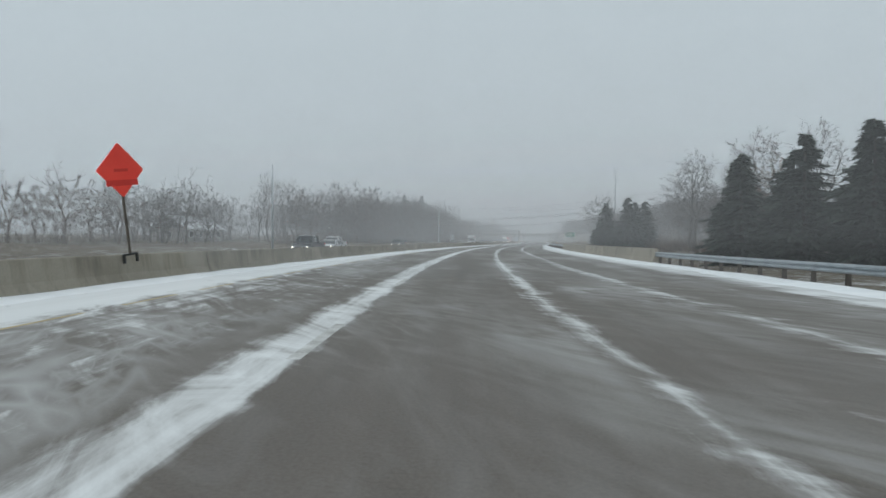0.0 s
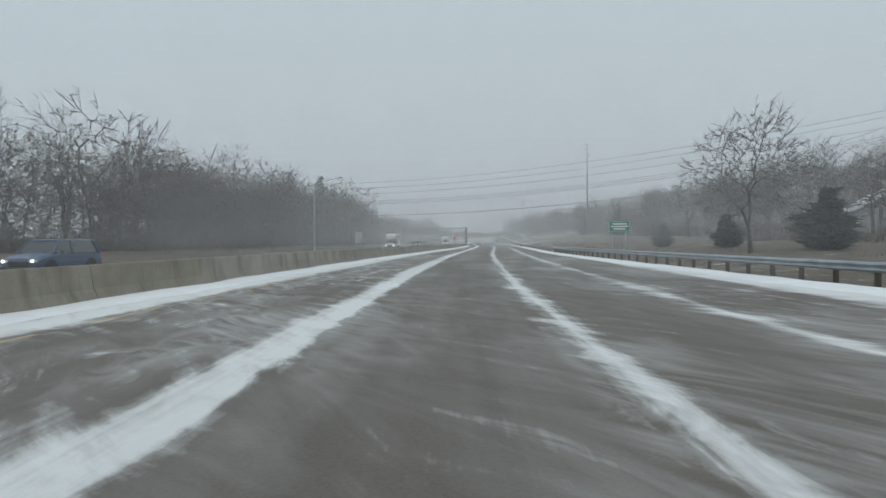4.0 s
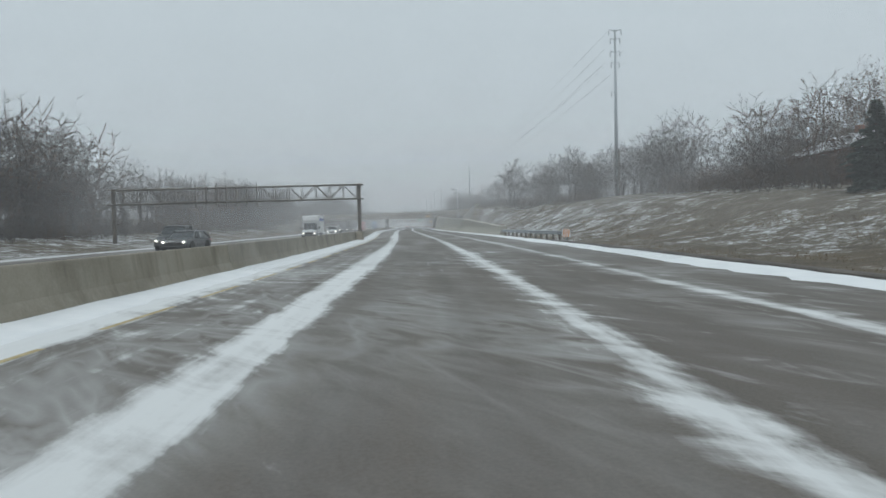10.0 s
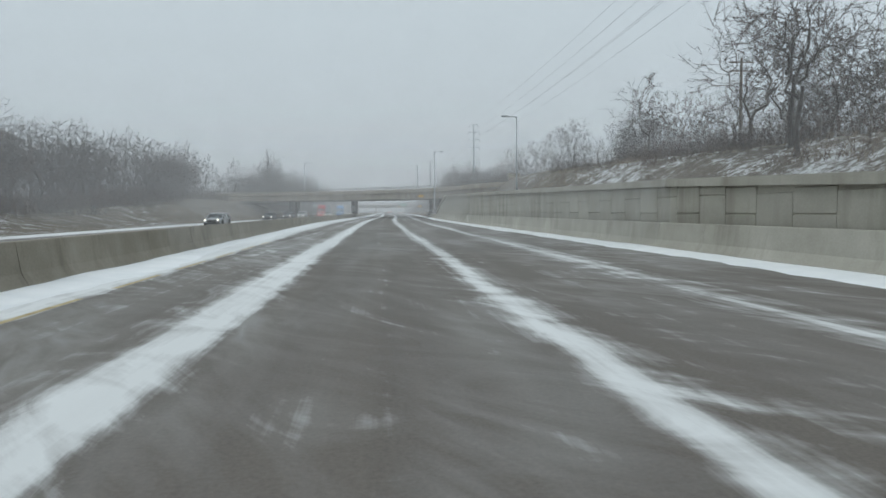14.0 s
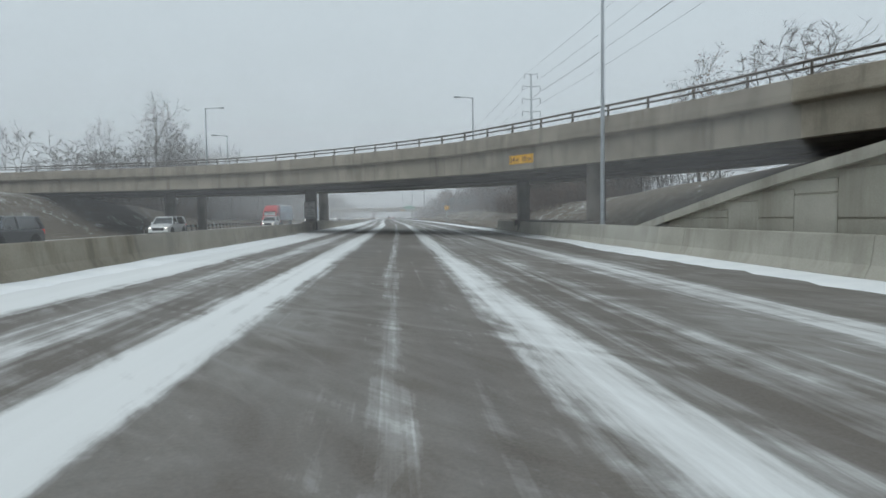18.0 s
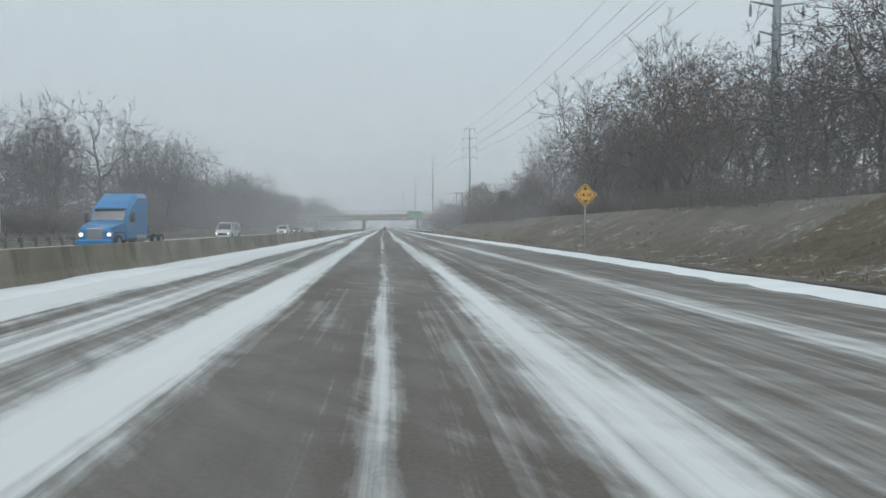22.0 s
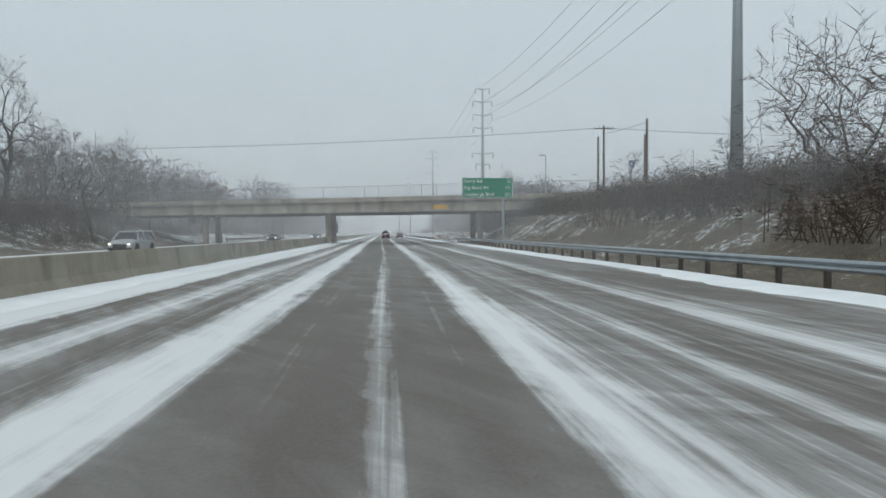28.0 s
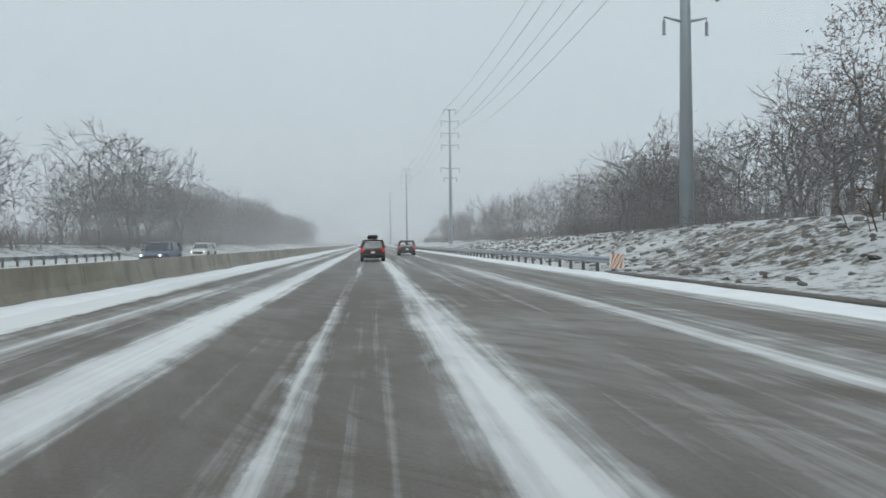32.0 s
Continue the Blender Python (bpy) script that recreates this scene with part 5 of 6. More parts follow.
strip(BRUSHES, "undergrowth", LOW, "R", 150, 228, 20, 32, 26, 0.8, 1.3)
strip(WOODS, "woodland", FAR, "R", 30, 120, 22, 45, 14, 0.6, 0.9)
strip(WOODS, "woodland", FAR, "R", 120, 460, 46, 90, 24, 0.7, 1.1)
strip(WOODS, "woodland", FAR, "R", 495, 660, 22, 46, 18, 0.9, 1.3)
strip(WOODS, "woodland", FAR, "R", 612, 690, 14, 26, 12, 0.6, 0.85)
strip(WOODS, "woodland", FAR, "R", 542, 602, 16, 26, 8, 0.9, 1.15)
strip(WOODS, "woodland", FAR, "R", 770, 850, 18, 28, 12, 0.7, 0.95)
strip(WOODS, "woodland", FAR, "R", 775, 1100, 20, 50, 28, 0.6, 1.0)
DRY = "clump of pale dry grass on the bank"
for side, a, b_, d0, d1, n in (("R", 176, 305, 0.8, 12, 90), ("R", 478, 655, 0.8, 9, 90), ("R", 655, 740, 1.2, 9, 50), ("R", 305, 400, 6, 14, 40), ("L", 300, 740, 3, 12, 70), ("R", 110, 176, 2, 16, 30)):
    strip(REEDS, "tall_dry_grass", DRY, side, a, b_, d0, d1, n, 0.6, 1.05)


WORN_YELLOW = simple("worn_yellow_marking", (0.34, 0.26, 0.12), (0.55, 0.46, 0.28), 0.8, 2.5, 30, bump=0.1)
WORN_WHITE = simple("worn_white_marking", (0.30, 0.29, 0.27), (0.62, 0.62, 0.60), 0.8, 2.5, 30, bump=0.1)


# ---- vehicles ----
def paint(name, colour):
    d = tuple(c * 0.8 for c in colour)
    return simple(name, d, colour, 0.35, 2.0, 30, bump=0.02, coat=0.4)


PAINTS = {"white": paint("white_car_paint", (0.66, 0.67, 0.67)), "dark": paint("dark_grey_car_paint", (0.045, 0.048, 0.052)), "silver": paint("silver_car_paint", (0.36, 0.37, 0.38)),
          "blue": paint("blue_car_paint", (0.03, 0.07, 0.15)), "red": paint("dark_red_car_paint", (0.062, 0.032, 0.032)), "truck_blue": paint("bright_blue_truck_paint", (0.015, 0.24, 0.56)),
          "truck_red": paint("red_truck_paint", (0.52, 0.025, 0.03))}
TYRE = Build()
prof = [(0.20, -0.11), (0.31, -0.115), (0.335, -0.08), (0.34, 0), (0.335, 0.08), (0.31, 0.115), (0.20, 0.11)]
TYRE.sweep([[(x, r * math.cos(a), r * math.sin(a)) for r, x in prof] for a in [2 * math.pi * i / 20 for i in range(21)]], cap=False)
TYRE_MESH = TYRE.mesh("tyre", BLACK, True)
RIM = Build().tube([(-0.09, 0, 0), (0.09, 0, 0)], 0.205, 16).tube([(-0.11, 0, 0), (0.11, 0, 0)], 0.05, 8)
for k in range(5):
    a = 2 * math.pi * k / 5
    RIM.box((0, 0.12 * math.cos(a), 0.12 * math.sin(a)), (0.2, 0.05, 0.17), Matrix.Rotation(a - math.pi / 2, 4, "X"))
RIM_MESH = RIM.mesh("rim", STEEL)


def wheel(parent, x, y, r):
    w = new("wheel")
    w.parent = parent
    w.location, w.scale = (x, y, r), (1.0, r / 0.34, r / 0.34)
    for me in (TYRE_MESH, RIM_MESH):
        o = new(me.name, me)
        o.parent = w


def body_ring(y, w, z0, z1, crown=0.05):
    """A rounded cross-section of a car body."""
    half = [(0.80 * w, z0), (0.96 * w, z0 + 0.08), (w, (z0 + z1) * 0.5), (0.97 * w, z1 - 0.10), (0.86 * w, z1), (0.40 * w, z1 + crown)]
    return [(x, y, z) for x, z in half] + [(-x, y, z) for x, z in reversed(half)]


def car(shape, colour, label, x, y, facing, lights=True, roof_box=False):
    """A passenger vehicle; facing is +1 driving along the road, -1 coming towards."""
    length, width, height, hood, belt, rake, back = {
        "sedan": (4.8, 1.84, 1.46, 1.25, 0.92, 0.75, 0.85), "suv": (4.75, 1.9, 1.72, 1.15, 1.05, 0.55, 0.30),
        "pickup": (5.7, 2.0, 1.88, 1.35, 1.12, 0.5, 0.2), "van": (5.6, 2.0, 2.1, 0.9, 1.15, 0.7, 0.12)}[shape]
    name = {"sedan": "sedan_car", "suv": "suv_car", "pickup": "pickup_truck", "van": "cargo_van"}[shape]
    m = Matrix.Translation((x, y, 0.004)) @ Matrix.Rotation(radians(heading(y)) + (0 if facing > 0 else math.pi), 4, "Z")
    t = thing(name, label, "car" if shape in ("sedan", "suv") else "van" if shape == "van" else "pickup", m, "vehicles on the highway")
    p = PAINTS[colour]
    f, r, w = length / 2, -length / 2, width / 2
    z0 = 0.26
    front = [(f, 0.80, 0.62), (f - 0.06, 0.92, 0.80), (f - 0.5, 0.98, belt - 0.10), (f - hood, 1.0, belt)]
    tail = [(r + 0.5, 1.0, belt + 0.02), (r + 0.08, 0.97, belt - 0.02), (r, 0.90, belt - 0.15)]
    mid = [(f - hood - 1.0, 1.0, belt), (0.0, 1.0, belt), (r + 1.2, 1.0, belt)]
    part("body", Build().sweep([body_ring(yy, w * k, z0 if 0.3 < f - abs(yy) else z0 + 0.08, z) for yy, k, z in front + mid + tail]), p, t, smooth=False)
    a0, a1 = f - hood + 0.05, f - hood - rake
    b0, b1 = r + 0.12, r + 0.12 + back
    if shape == "pickup":
        b0 = -0.55
        b1 = -0.75 + 0.35
    rb, rt = w * 0.93, w * 0.74
    cab = [[(rb, yb, belt - 0.02), (-rb, yb, belt - 0.02), (-rt if k else -rb * 0.97, yt, zt), (rt if k else rb * 0.97, yt, zt)] for yb, yt, zt, k in
           ((a0, a0 - 0.02, belt + 0.02, 0), (a1, a1, height - 0.05, 1), ((a1 + b1) / 2, (a1 + b1) / 2, height - 0.02, 1), (b1, b1, height - 0.05, 1), (b0, b0 + 0.02, belt + 0.02, 0))]
    part("cabin_glass", Build().sweep(cab), GLASS, t, "dark tinted glass")
    roof = [[(rt + 0.02, yy, zz - 0.05), (rt * 0.9, yy, zz), (-rt * 0.9, yy, zz), (-rt - 0.02, yy, zz - 0.05), (-rt * 0.9, yy, zz - 0.09), (rt * 0.9, yy, zz - 0.09)]
            for yy, zz in ((a1 + 0.08, height - 0.03), (a1 - 0.25, height + 0.01), (b1 + 0.2, height + 0.01), (b1 - 0.06, height - 0.03))]
    part("roof", Build().sweep(roof), p, t)
    for s in (-1, 1):
        part("pillar", Build().tube([(s * rb, a0, belt), (s * (rt + 0.01), a1, height - 0.05)], 0.04, 6), p, t)
        part("pillar", Build().tube([(s * rb, b0, belt), (s * (rt + 0.01), b1, height - 0.05)], 0.06 if shape == "sedan" else 0.10, 6), p, t)
        part("pillar", Build().tube([(s * (rb + 0.005), -0.1, belt), (s * (rt + 0.015), -0.15, height - 0.05)], 0.04, 6), p, t)
        part("mirror", Build().box((s * (w + 0.09), a0 - 0.35, belt + 0.08), (0.2, 0.1, 0.14), bevel=0.03), p, t)
        lamp = part("headlight", Build().box((s * w * 0.70, f - 0.05, 0.72), (0.36, 0.14, 0.13), bevel=0.03), LENS, t)
        if lights and facing < 0:
            part("bulb", Build().tube([(s * w * 0.72, f + 0.0, 0.72), (s * w * 0.72, f + 0.035, 0.72)], 0.065, 12), HEADLIGHT, lamp, "lit headlight bulb")
        part("tail_light", Build().box((s * w * 0.84, r + 0.04, belt - 0.16), (0.20, 0.12, 0.30 if shape != "sedan" else 0.16), bevel=0.03), TAIL, t, "red tail light")
        for yy in (f - 0.86, r + 0.95):
            wheel(t, s * (w - 0.12), yy, 0.34 if shape == "sedan" else 0.38)
            part("wheel_arch", Build().tube([(s * (w - 0.02), yy, 0.36), (s * (w + 0.012), yy, 0.36)], 0.43, 18), BLACK, t)
    part("grille", Build().box((0, f - 0.01, 0.60), (width * 0.52, 0.08, 0.26), bevel=0.03), BLACK, t)
    part("bumper", Build().box((0, f - 0.01, 0.38), (width * 0.9, 0.16, 0.18), bevel=0.05), BLACK if colour != "white" else p, t)
    part("bumper", Build().box((0, r + 0.0, 0.46), (width * 0.92, 0.16, 0.2), bevel=0.05), BLACK if shape != "sedan" else p, t)
    part("number_plate", Build().box((0, r - 0.03 if shape == "sedan" else r - 0.02, 0.72), (0.31, 0.02, 0.16)), WHITE, t, "plain pale plate")
    if shape == "pickup":
        part("cargo_bed", Build().box((0, (r - 0.5) / 2 - 0.1, belt + 0.04), (width * 0.9, abs(r) - 0.75, 0.08)), BLACK, t)
        for s in (-1, 1):
            part("bed_side", Build().box((s * w * 0.93, (r - 0.6) / 2, belt + 0.06), (0.10, abs(r) - 0.62, 0.16), bevel=0.03), p, t)
    if roof_box:
        part("roof_box", Build().box((0, -0.4, height + 0.2), (0.85, 1.7, 0.32), bevel=0.1), BLACK, t, "black roof cargo box")
    return t


def box_truck(colour_band, label, x, y, length=6.2):
    m = Matrix.Translation((x, y, 0.004)) @ Matrix.Rotation(radians(heading(y)) + math.pi, 4, "Z")
    t = thing("box_truck", label, "truck", m, "vehicles on the highway")
    p = PAINTS["white"]
    part("cargo_box", Build().box((0, -length * 0.28, 1.95), (2.3, length * 0.68, 2.35), bevel=0.05), WHITE, t, "white ribbed cargo box")
    part("stripe", Build().box((0, -length * 0.28, 2.55), (2.33, length * 0.681, 0.34)), colour_band, t, "coloured band round the box")
    part("cab_overhang", Build().box((0, length * 0.11, 2.72), (2.2, 0.9, 0.78), bevel=0.12), WHITE, t)
    f = length * 0.5
    rings = [body_ring(yy, 1.0 * k, 0.34, z) for yy, k, z in ((f, 0.85, 0.85), (f - 0.08, 0.95, 1.02), (f - 0.75, 1.0, 1.18), (f - 1.0, 1.0, 1.22), (f - 2.2, 1.0, 1.22))]
    part("cab", Build().sweep(rings), p, t)
    cab = [[(0.93, yb, 1.2), (-0.93, yb, 1.2), (-0.8, yt, zt), (0.8, yt, zt)] for yb, yt, zt in ((f - 0.8, f - 0.82, 1.24), (f - 1.4, f - 1.4, 2.05), (f - 2.2, f - 2.2, 2.05))]
    part("cabin_glass", Build().sweep(cab), GLASS, t, "dark windscreen")
    part("roof", Build().box((0, f - 1.8, 2.1), (1.66, 0.95, 0.1), bevel=0.04), p, t)
    part("grille", Build().box((0, f, 0.72), (1.1, 0.08, 0.34), bevel=0.03), BLACK, t)
    part("bumper", Build().box((0, f + 0.02, 0.42), (1.9, 0.14, 0.2), bevel=0.04), BLACK, t)
    for s in (-1, 1):
        lamp = part("headlight", Build().box((s * 0.74, f - 0.01, 0.76), (0.28, 0.1, 0.24), bevel=0.03), LENS, t)
        part("bulb", Build().tube([(s * 0.74, f + 0.03, 0.76), (s * 0.74, f + 0.06, 0.76)], 0.08, 12), HEADLIGHT, lamp, "lit headlight bulb")
        part("mirror", Build().box((s * 1.22, f - 1.2, 1.45), (0.18, 0.12, 0.32), bevel=0.03), BLACK, t)
        for yy in (f - 0.85, -length * 0.3):
            wheel(t, s * 0.95, yy, 0.40)
    part("chassis", Build().box((0, -length * 0.2, 0.62), (0.9, length * 0.75, 0.3)), BLACK, t)
    return t


def semi(colour, label, x, y, trailer):
    m = Matrix.Translation((x, y, 0.004)) @ Matrix.Rotation(radians(heading(y)) + math.pi, 4, "Z")
    t = thing("semi_truck", label, "truck", m, "vehicles on the highway")
    p = PAINTS[colour]
    part("hood", Build().sweep([body_ring(yy, k, 0.55, z, 0.08) for yy, k, z in ((3.6, 0.86, 1.25), (3.5, 1.0, 1.55), (2.4, 1.12, 1.78), (1.7, 1.16, 1.9))]), p, t)
    part("cab", Build().sweep([[(1.2, yy, 0.7), (1.22, yy, z - 0.3), (1.0, yy, z), (-1.0, yy, z), (-1.22, yy, z - 0.3), (-1.2, yy, 0.7)]
                               for yy, z in ((1.75, 1.95), (1.25, 2.75), (0.7, 3.25), (-0.2, 3.8), (-1.9, 3.9))]), p, t, "tall sleeper cab")
    part("windscreen", Build().sweep([[(1.06, 1.80, 1.92), (0.98, 1.30, 2.68), (-0.98, 1.30, 2.68), (-1.06, 1.80, 1.92)], [(1.06, 1.74, 1.88), (0.98, 1.24, 2.64), (-0.98, 1.24, 2.64), (-1.06, 1.74, 1.88)]]), GLASS, t)
    part("sun_visor", Build().box((0, 1.32, 2.76), (2.1, 0.28, 0.07)), p, t)
    part("grille", Build().box((0, 3.6, 1.0), (1.0, 0.1, 0.8), bevel=0.05), STEEL, t)
    part("bumper", Build().box((0, 3.68, 0.48), (2.3, 0.3, 0.42), bevel=0.08), p, t)
    part("chassis", Build().box((0, -1.6, 0.75), (0.95, 8.6, 0.28)), BLACK, t)
    for s in (-1, 1):
        lamp = part("headlight", Build().box((s * 0.85, 3.5, 1.0), (0.34, 0.2, 0.3), bevel=0.04), LENS, t)
        part("bulb", Build().tube([(s * 0.85, 3.59, 1.0), (s * 0.85, 3.63, 1.0)], 0.09, 12), HEADLIGHT, lamp, "lit headlight bulb")
        part("side_window", Build().box((s * 1.215, 0.75, 2.15), (0.03, 0.75, 0.6), bevel=0.01), GLASS, t)
        part("mirror", Build().box((s * 1.45, 1.55, 2.1), (0.14, 0.2, 0.62), bevel=0.04), BLACK, t)
        part("fuel_tank", Build().tube([(s * 0.95, 0.2, 0.72), (s * 0.95, -1.5, 0.72)], 0.32, 14), STEEL, t)
        for yy in (2.7, -3.6, -4.9):
            wheel(t, s * 1.02, yy, 0.5)
            part("mudguard", Build().box((s * 1.02, yy, 1.12), (0.5, 1.1, 0.06), bevel=0.02), BLACK, t)
    part("fifth_wheel", Build().box((0, -4.2, 1.08), (0.9, 1.1, 0.16), bevel=0.03), BLACK, t)
    if trailer:
        part("trailer", Build().box((0, -9.6, 2.55), (2.55, 14.4, 2.7), bevel=0.05), PAINTS["silver"], t, "dirty silver trailer box")
        part("trailer_rail", Build().box((0, -9.6, 1.16), (2.57, 14.4, 0.16)), STEEL_DULL, t)
        for s in (-1, 1):
            for yy in (-14.6, -15.8):
                wheel(t, s * 1.02, yy, 0.5)
    return t


RED_BAND = simple("red_orange_vinyl", (0.55, 0.07, 0.03), (0.65, 0.09, 0.04), 0.4, 1, 20, bump=0.03)
BLUE_BAND = simple("blue_vinyl", (0.03, 0.06, 0.28), (0.04, 0.08, 0.34), 0.4, 1, 20, bump=0.03)
for shape, colour, label, x, y in (
        ("sedan", "white", "white sedan beyond the median barrier", -17.6, 69.5), ("pickup", "white", "white pickup far down the oncoming carriageway", -21, 80.5),
        ("pickup", "dark", "dark green pickup with its headlights on", -16.6, 60), ("suv", "dark", "dark grey SUV spraying slush behind the barrier", -18.2, 106),
        ("suv", "blue", "dark blue estate car behind the median barrier", -21.8, 122), ("suv", "dark", "dark SUV with bright headlights in blowing snow", -16.4, 242),
        ("sedan", "dark", "dark sedan with headlights on in blowing snow", -14.8, 274), ("pickup", "dark", "dark pickup truck with headlights on", -17.8, 281),
        ("suv", "white", "white SUV with headlights on in the haze", -13.2, 343), ("sedan", "silver", "silver sedan with bright headlights", -18.0, 393),
        ("sedan", "dark", "dark sedan far off with headlights on", -20.5, 436), ("suv", "dark", "dark SUV with headlights near the overpass", -19.6, 451),
        ("suv", "white", "white SUV passing near the overpass columns", -20.5, 477), ("suv", "white", "white SUV beneath the curved overpass", -17.4, 510),
        ("van", "white", "white cargo van with headlights on", -20, 598), ("pickup", "white", "white pickup truck with headlights on", -20, 641),
        ("sedan", "dark", "dark sedan with headlights on", -20, 661), ("suv", "silver", "silver SUV on the oncoming carriageway", -20, 712),
        ("sedan", "dark", "dark sedan near the straight overpass", -20, 772), ("suv", "blue", "dark blue SUV behind the barrier", -17.2, 811),
        ("suv", "white", "white SUV behind the median barrier", -20.2, 834)):
    car(shape, colour, label, x, y, -1)
box_truck(RED_BAND, "white rental box truck with a red band", -18.2, 216)
box_truck(BLUE_BAND, "white box truck with a blue panel and lit headlights", -12.6, 315)
semi("truck_red", "red semi truck pulling a dirty silver trailer", -22.0, 535, True)
semi("truck_blue", "bright blue semi tractor without a trailer", -17.8, 560, False)
car("suv", "red", "dark red SUV with a roof box driving ahead", -0.7, 811, 1, roof_box=True)
car("suv", "dark", "dark SUV ahead in the next lane", 3.0, 832, 1)


# ---- signs ----
def sign_face(name, w, h, material, parent, m, border=None, r=0.06):
    """A flat sheet with rounded corners, facing the traffic."""
    pts = []
    for cx, cz, a0 in ((w / 2 - r, -h / 2 + r, -90), (w / 2 - r, h / 2 - r, 0), (-w / 2 + r, h / 2 - r, 90), (-w / 2 + r, -h / 2 + r, 180)):
        pts += [(cx + r * math.cos(radians(a0 + k * 30)), cz + r * math.sin(radians(a0 + k * 30))) for k in range(4)]
    o = part(name, Build().sweep([[(x, y, z) for x, z in pts] for y in (0.0, 0.03)]), material, parent)
    o.matrix_local = m
    if border:
        k0, k1 = 1 - 0.10 / max(w, h), 1 - 0.19 / max(w, h)
        b = Build()
        n = len(pts)
        b.add([(x * k0, -0.004, z * k0) for x, z in pts] + [(x * k1, -0.004, z * k1) for x, z in pts], [(i, (i + 1) % n, n + (i + 1) % n, n + i) for i in range(n)])
        e = part("border", b, border, parent)
        e.matrix_local = m
    return o


def face_m(x, z, y=-0.008):
    """Lettering upright on a face that looks back along the road."""
    return Matrix.Translation((x, y, z)) @ Matrix.Rotation(radians(90), 4, "X")


def work_diamond(x, y, z, turn, lean, stand, size=1.22):
    t = thing("roadwork_sign", "bright orange-red diamond roadwork sign clamped on the barrier", "sign", Matrix.Translation((x, y, 0.93)) @ Matrix.Rotation(radians(turn), 4, "Z") @ Matrix.Rotation(radians(lean), 4, "Y"))
    part("mast", Build().box((0, 0.05, stand / 2), (0.09, 0.05, stand), bevel=0.01), WOOD_POLE, t)
    b = Build().box((0, 0.05, 0.02), (0.52, 0.10, 0.07), bevel=0.01)
    for s in (-1, 1):
        b.box((s * 0.24, 0.05, -0.11), (0.06, 0.10, 0.28), bevel=0.01)
    part("clamp", b, BLACK, t, "black steel clamp over the barrier")
    c = stand + 0.59 * size
    k = size / 1.22
    m = Matrix.Translation((0, 0, c)) @ Matrix.Rotation(radians(45), 4, "Y")
    sign_face("panel", size, size, ORANGE, t, m)
    part("brace", Build().tube([(-0.6 * k, 0.05, c), (0.6 * k, 0.05, c)], 0.015, 6).tube([(0, 0.05, c - 0.7 * k), (0, 0.05, c + 0.7 * k)], 0.015, 6), STEEL, t)
    for k, (zz, w) in enumerate(((0.22, 0.66), (0.0, 0.50), (-0.20, 0.58))):
        part("text_bar", Build().box((0, -0.006, c + zz * k), (w * k, 0.006, 0.09 * k)), simple("dark_red_ink", (0.62, 0.03, 0.02), (0.68, 0.035, 0.02), 0.6), t)


work_diamond(rp(18, 0).x + barrier_off(18) + 0.35, 18.0, 0.93, 76, -8, 2.0)
work_diamond(rp(233.5, 0).x + barrier_off(233.5), 233.5, 0.93, 70, 0, 0.85, 0.88)


def guide_sign(x, y, z, w, h, lines, label, post_x):
    t = thing("guide_sign", label, "sign", Matrix.Translation((x, y, 0)))
    m = Matrix.Translation((0, 0, z))
    sign_face("panel", w, h, GREEN, t, m, WHITE, 0.12)
    n = len(lines)
    for k, (text, dist) in enumerate(lines):
        zz = z + h * (0.5 - (k + 0.5) / n) - h * 0.075
        lettering(text, h * 0.235, WHITE, t, face_m(-w / 2 + 0.22, zz), spacing=1.07, bold=0.001)
        if dist:
            lettering(dist, h * 0.235, WHITE, t, face_m(w / 2 - 0.22, zz), align="RIGHT", bold=0.001)
    g = terrain_z(y, x + post_x - line_x(y))
    part("post", Build().tube([(post_x, 0.25, g - 0.3), (post_x, 0.25, z + h / 2 - 0.2)], 0.13, 12), STEEL, t)
    part("footing", Build().box((post_x, 0.25, g + 0.3), (0.9, 0.9, 1.2), bevel=0.05), CONCRETE_PALE, t)
    for zz in (-0.3, 0.3):
        part("beam", Build().box((0, 0.1, z + zz * h), (w * 0.96, 0.10, 0.12)), STEEL, t)
    for s in (-1, 1):
        part("stiffener", Build().box((s * w * 0.3, 0.06, z), (0.06, 0.06, h)), STEEL, t)
    return t


guide_sign(9.75, 722.3, 5.85, 5.1, 1.95, (("Berry Rd", "\u00bd"), ("Big Bend Rd", "1\u00bd"), ("Lindbergh Blvd", "2\u00bd")),
           "green highway distance sign with white lettering on a steel post", 1.6)
t = thing("exit_sign", "small green roadside sign with pale lettering bars", "sign", Matrix.Translation((13.6, 158.3, 0)))
sign_face("panel", 2.3, 1.1, GREEN, t, Matrix.Translation((0, 0, 2.85)), WHITE)
for k, (zz, w) in enumerate(((0.26, 1.5), (0.0, 1.8), (-0.26, 1.2))):
    part("text_bar", Build().box((0, -0.006, 2.85 + zz), (w, 0.006, 0.13)), WHITE, t)
for s in (-0.7, 0.7):
    part("post", Build().box((s, 0.08, 1.5), (0.08, 0.08, 3.4)), STEEL, t)


def clearance_sign(m, parent_label):
    t = thing("clearance_sign", parent_label, "sign", m)
    sign_face("panel", 2.05, 0.52, YELLOW, t, Matrix(), INK, 0.04)
    lettering("14", 0.40, INK, t, face_m(-0.93, -0.14), bold=0.008)
    lettering("FT", 0.25, INK, t, face_m(-0.44, -0.14), bold=0.006)
    lettering("10", 0.40, INK, t, face_m(0.08, -0.14), bold=0.008)
    lettering("IN", 0.25, INK, t, face_m(0.60, -0.14), bold=0.006)


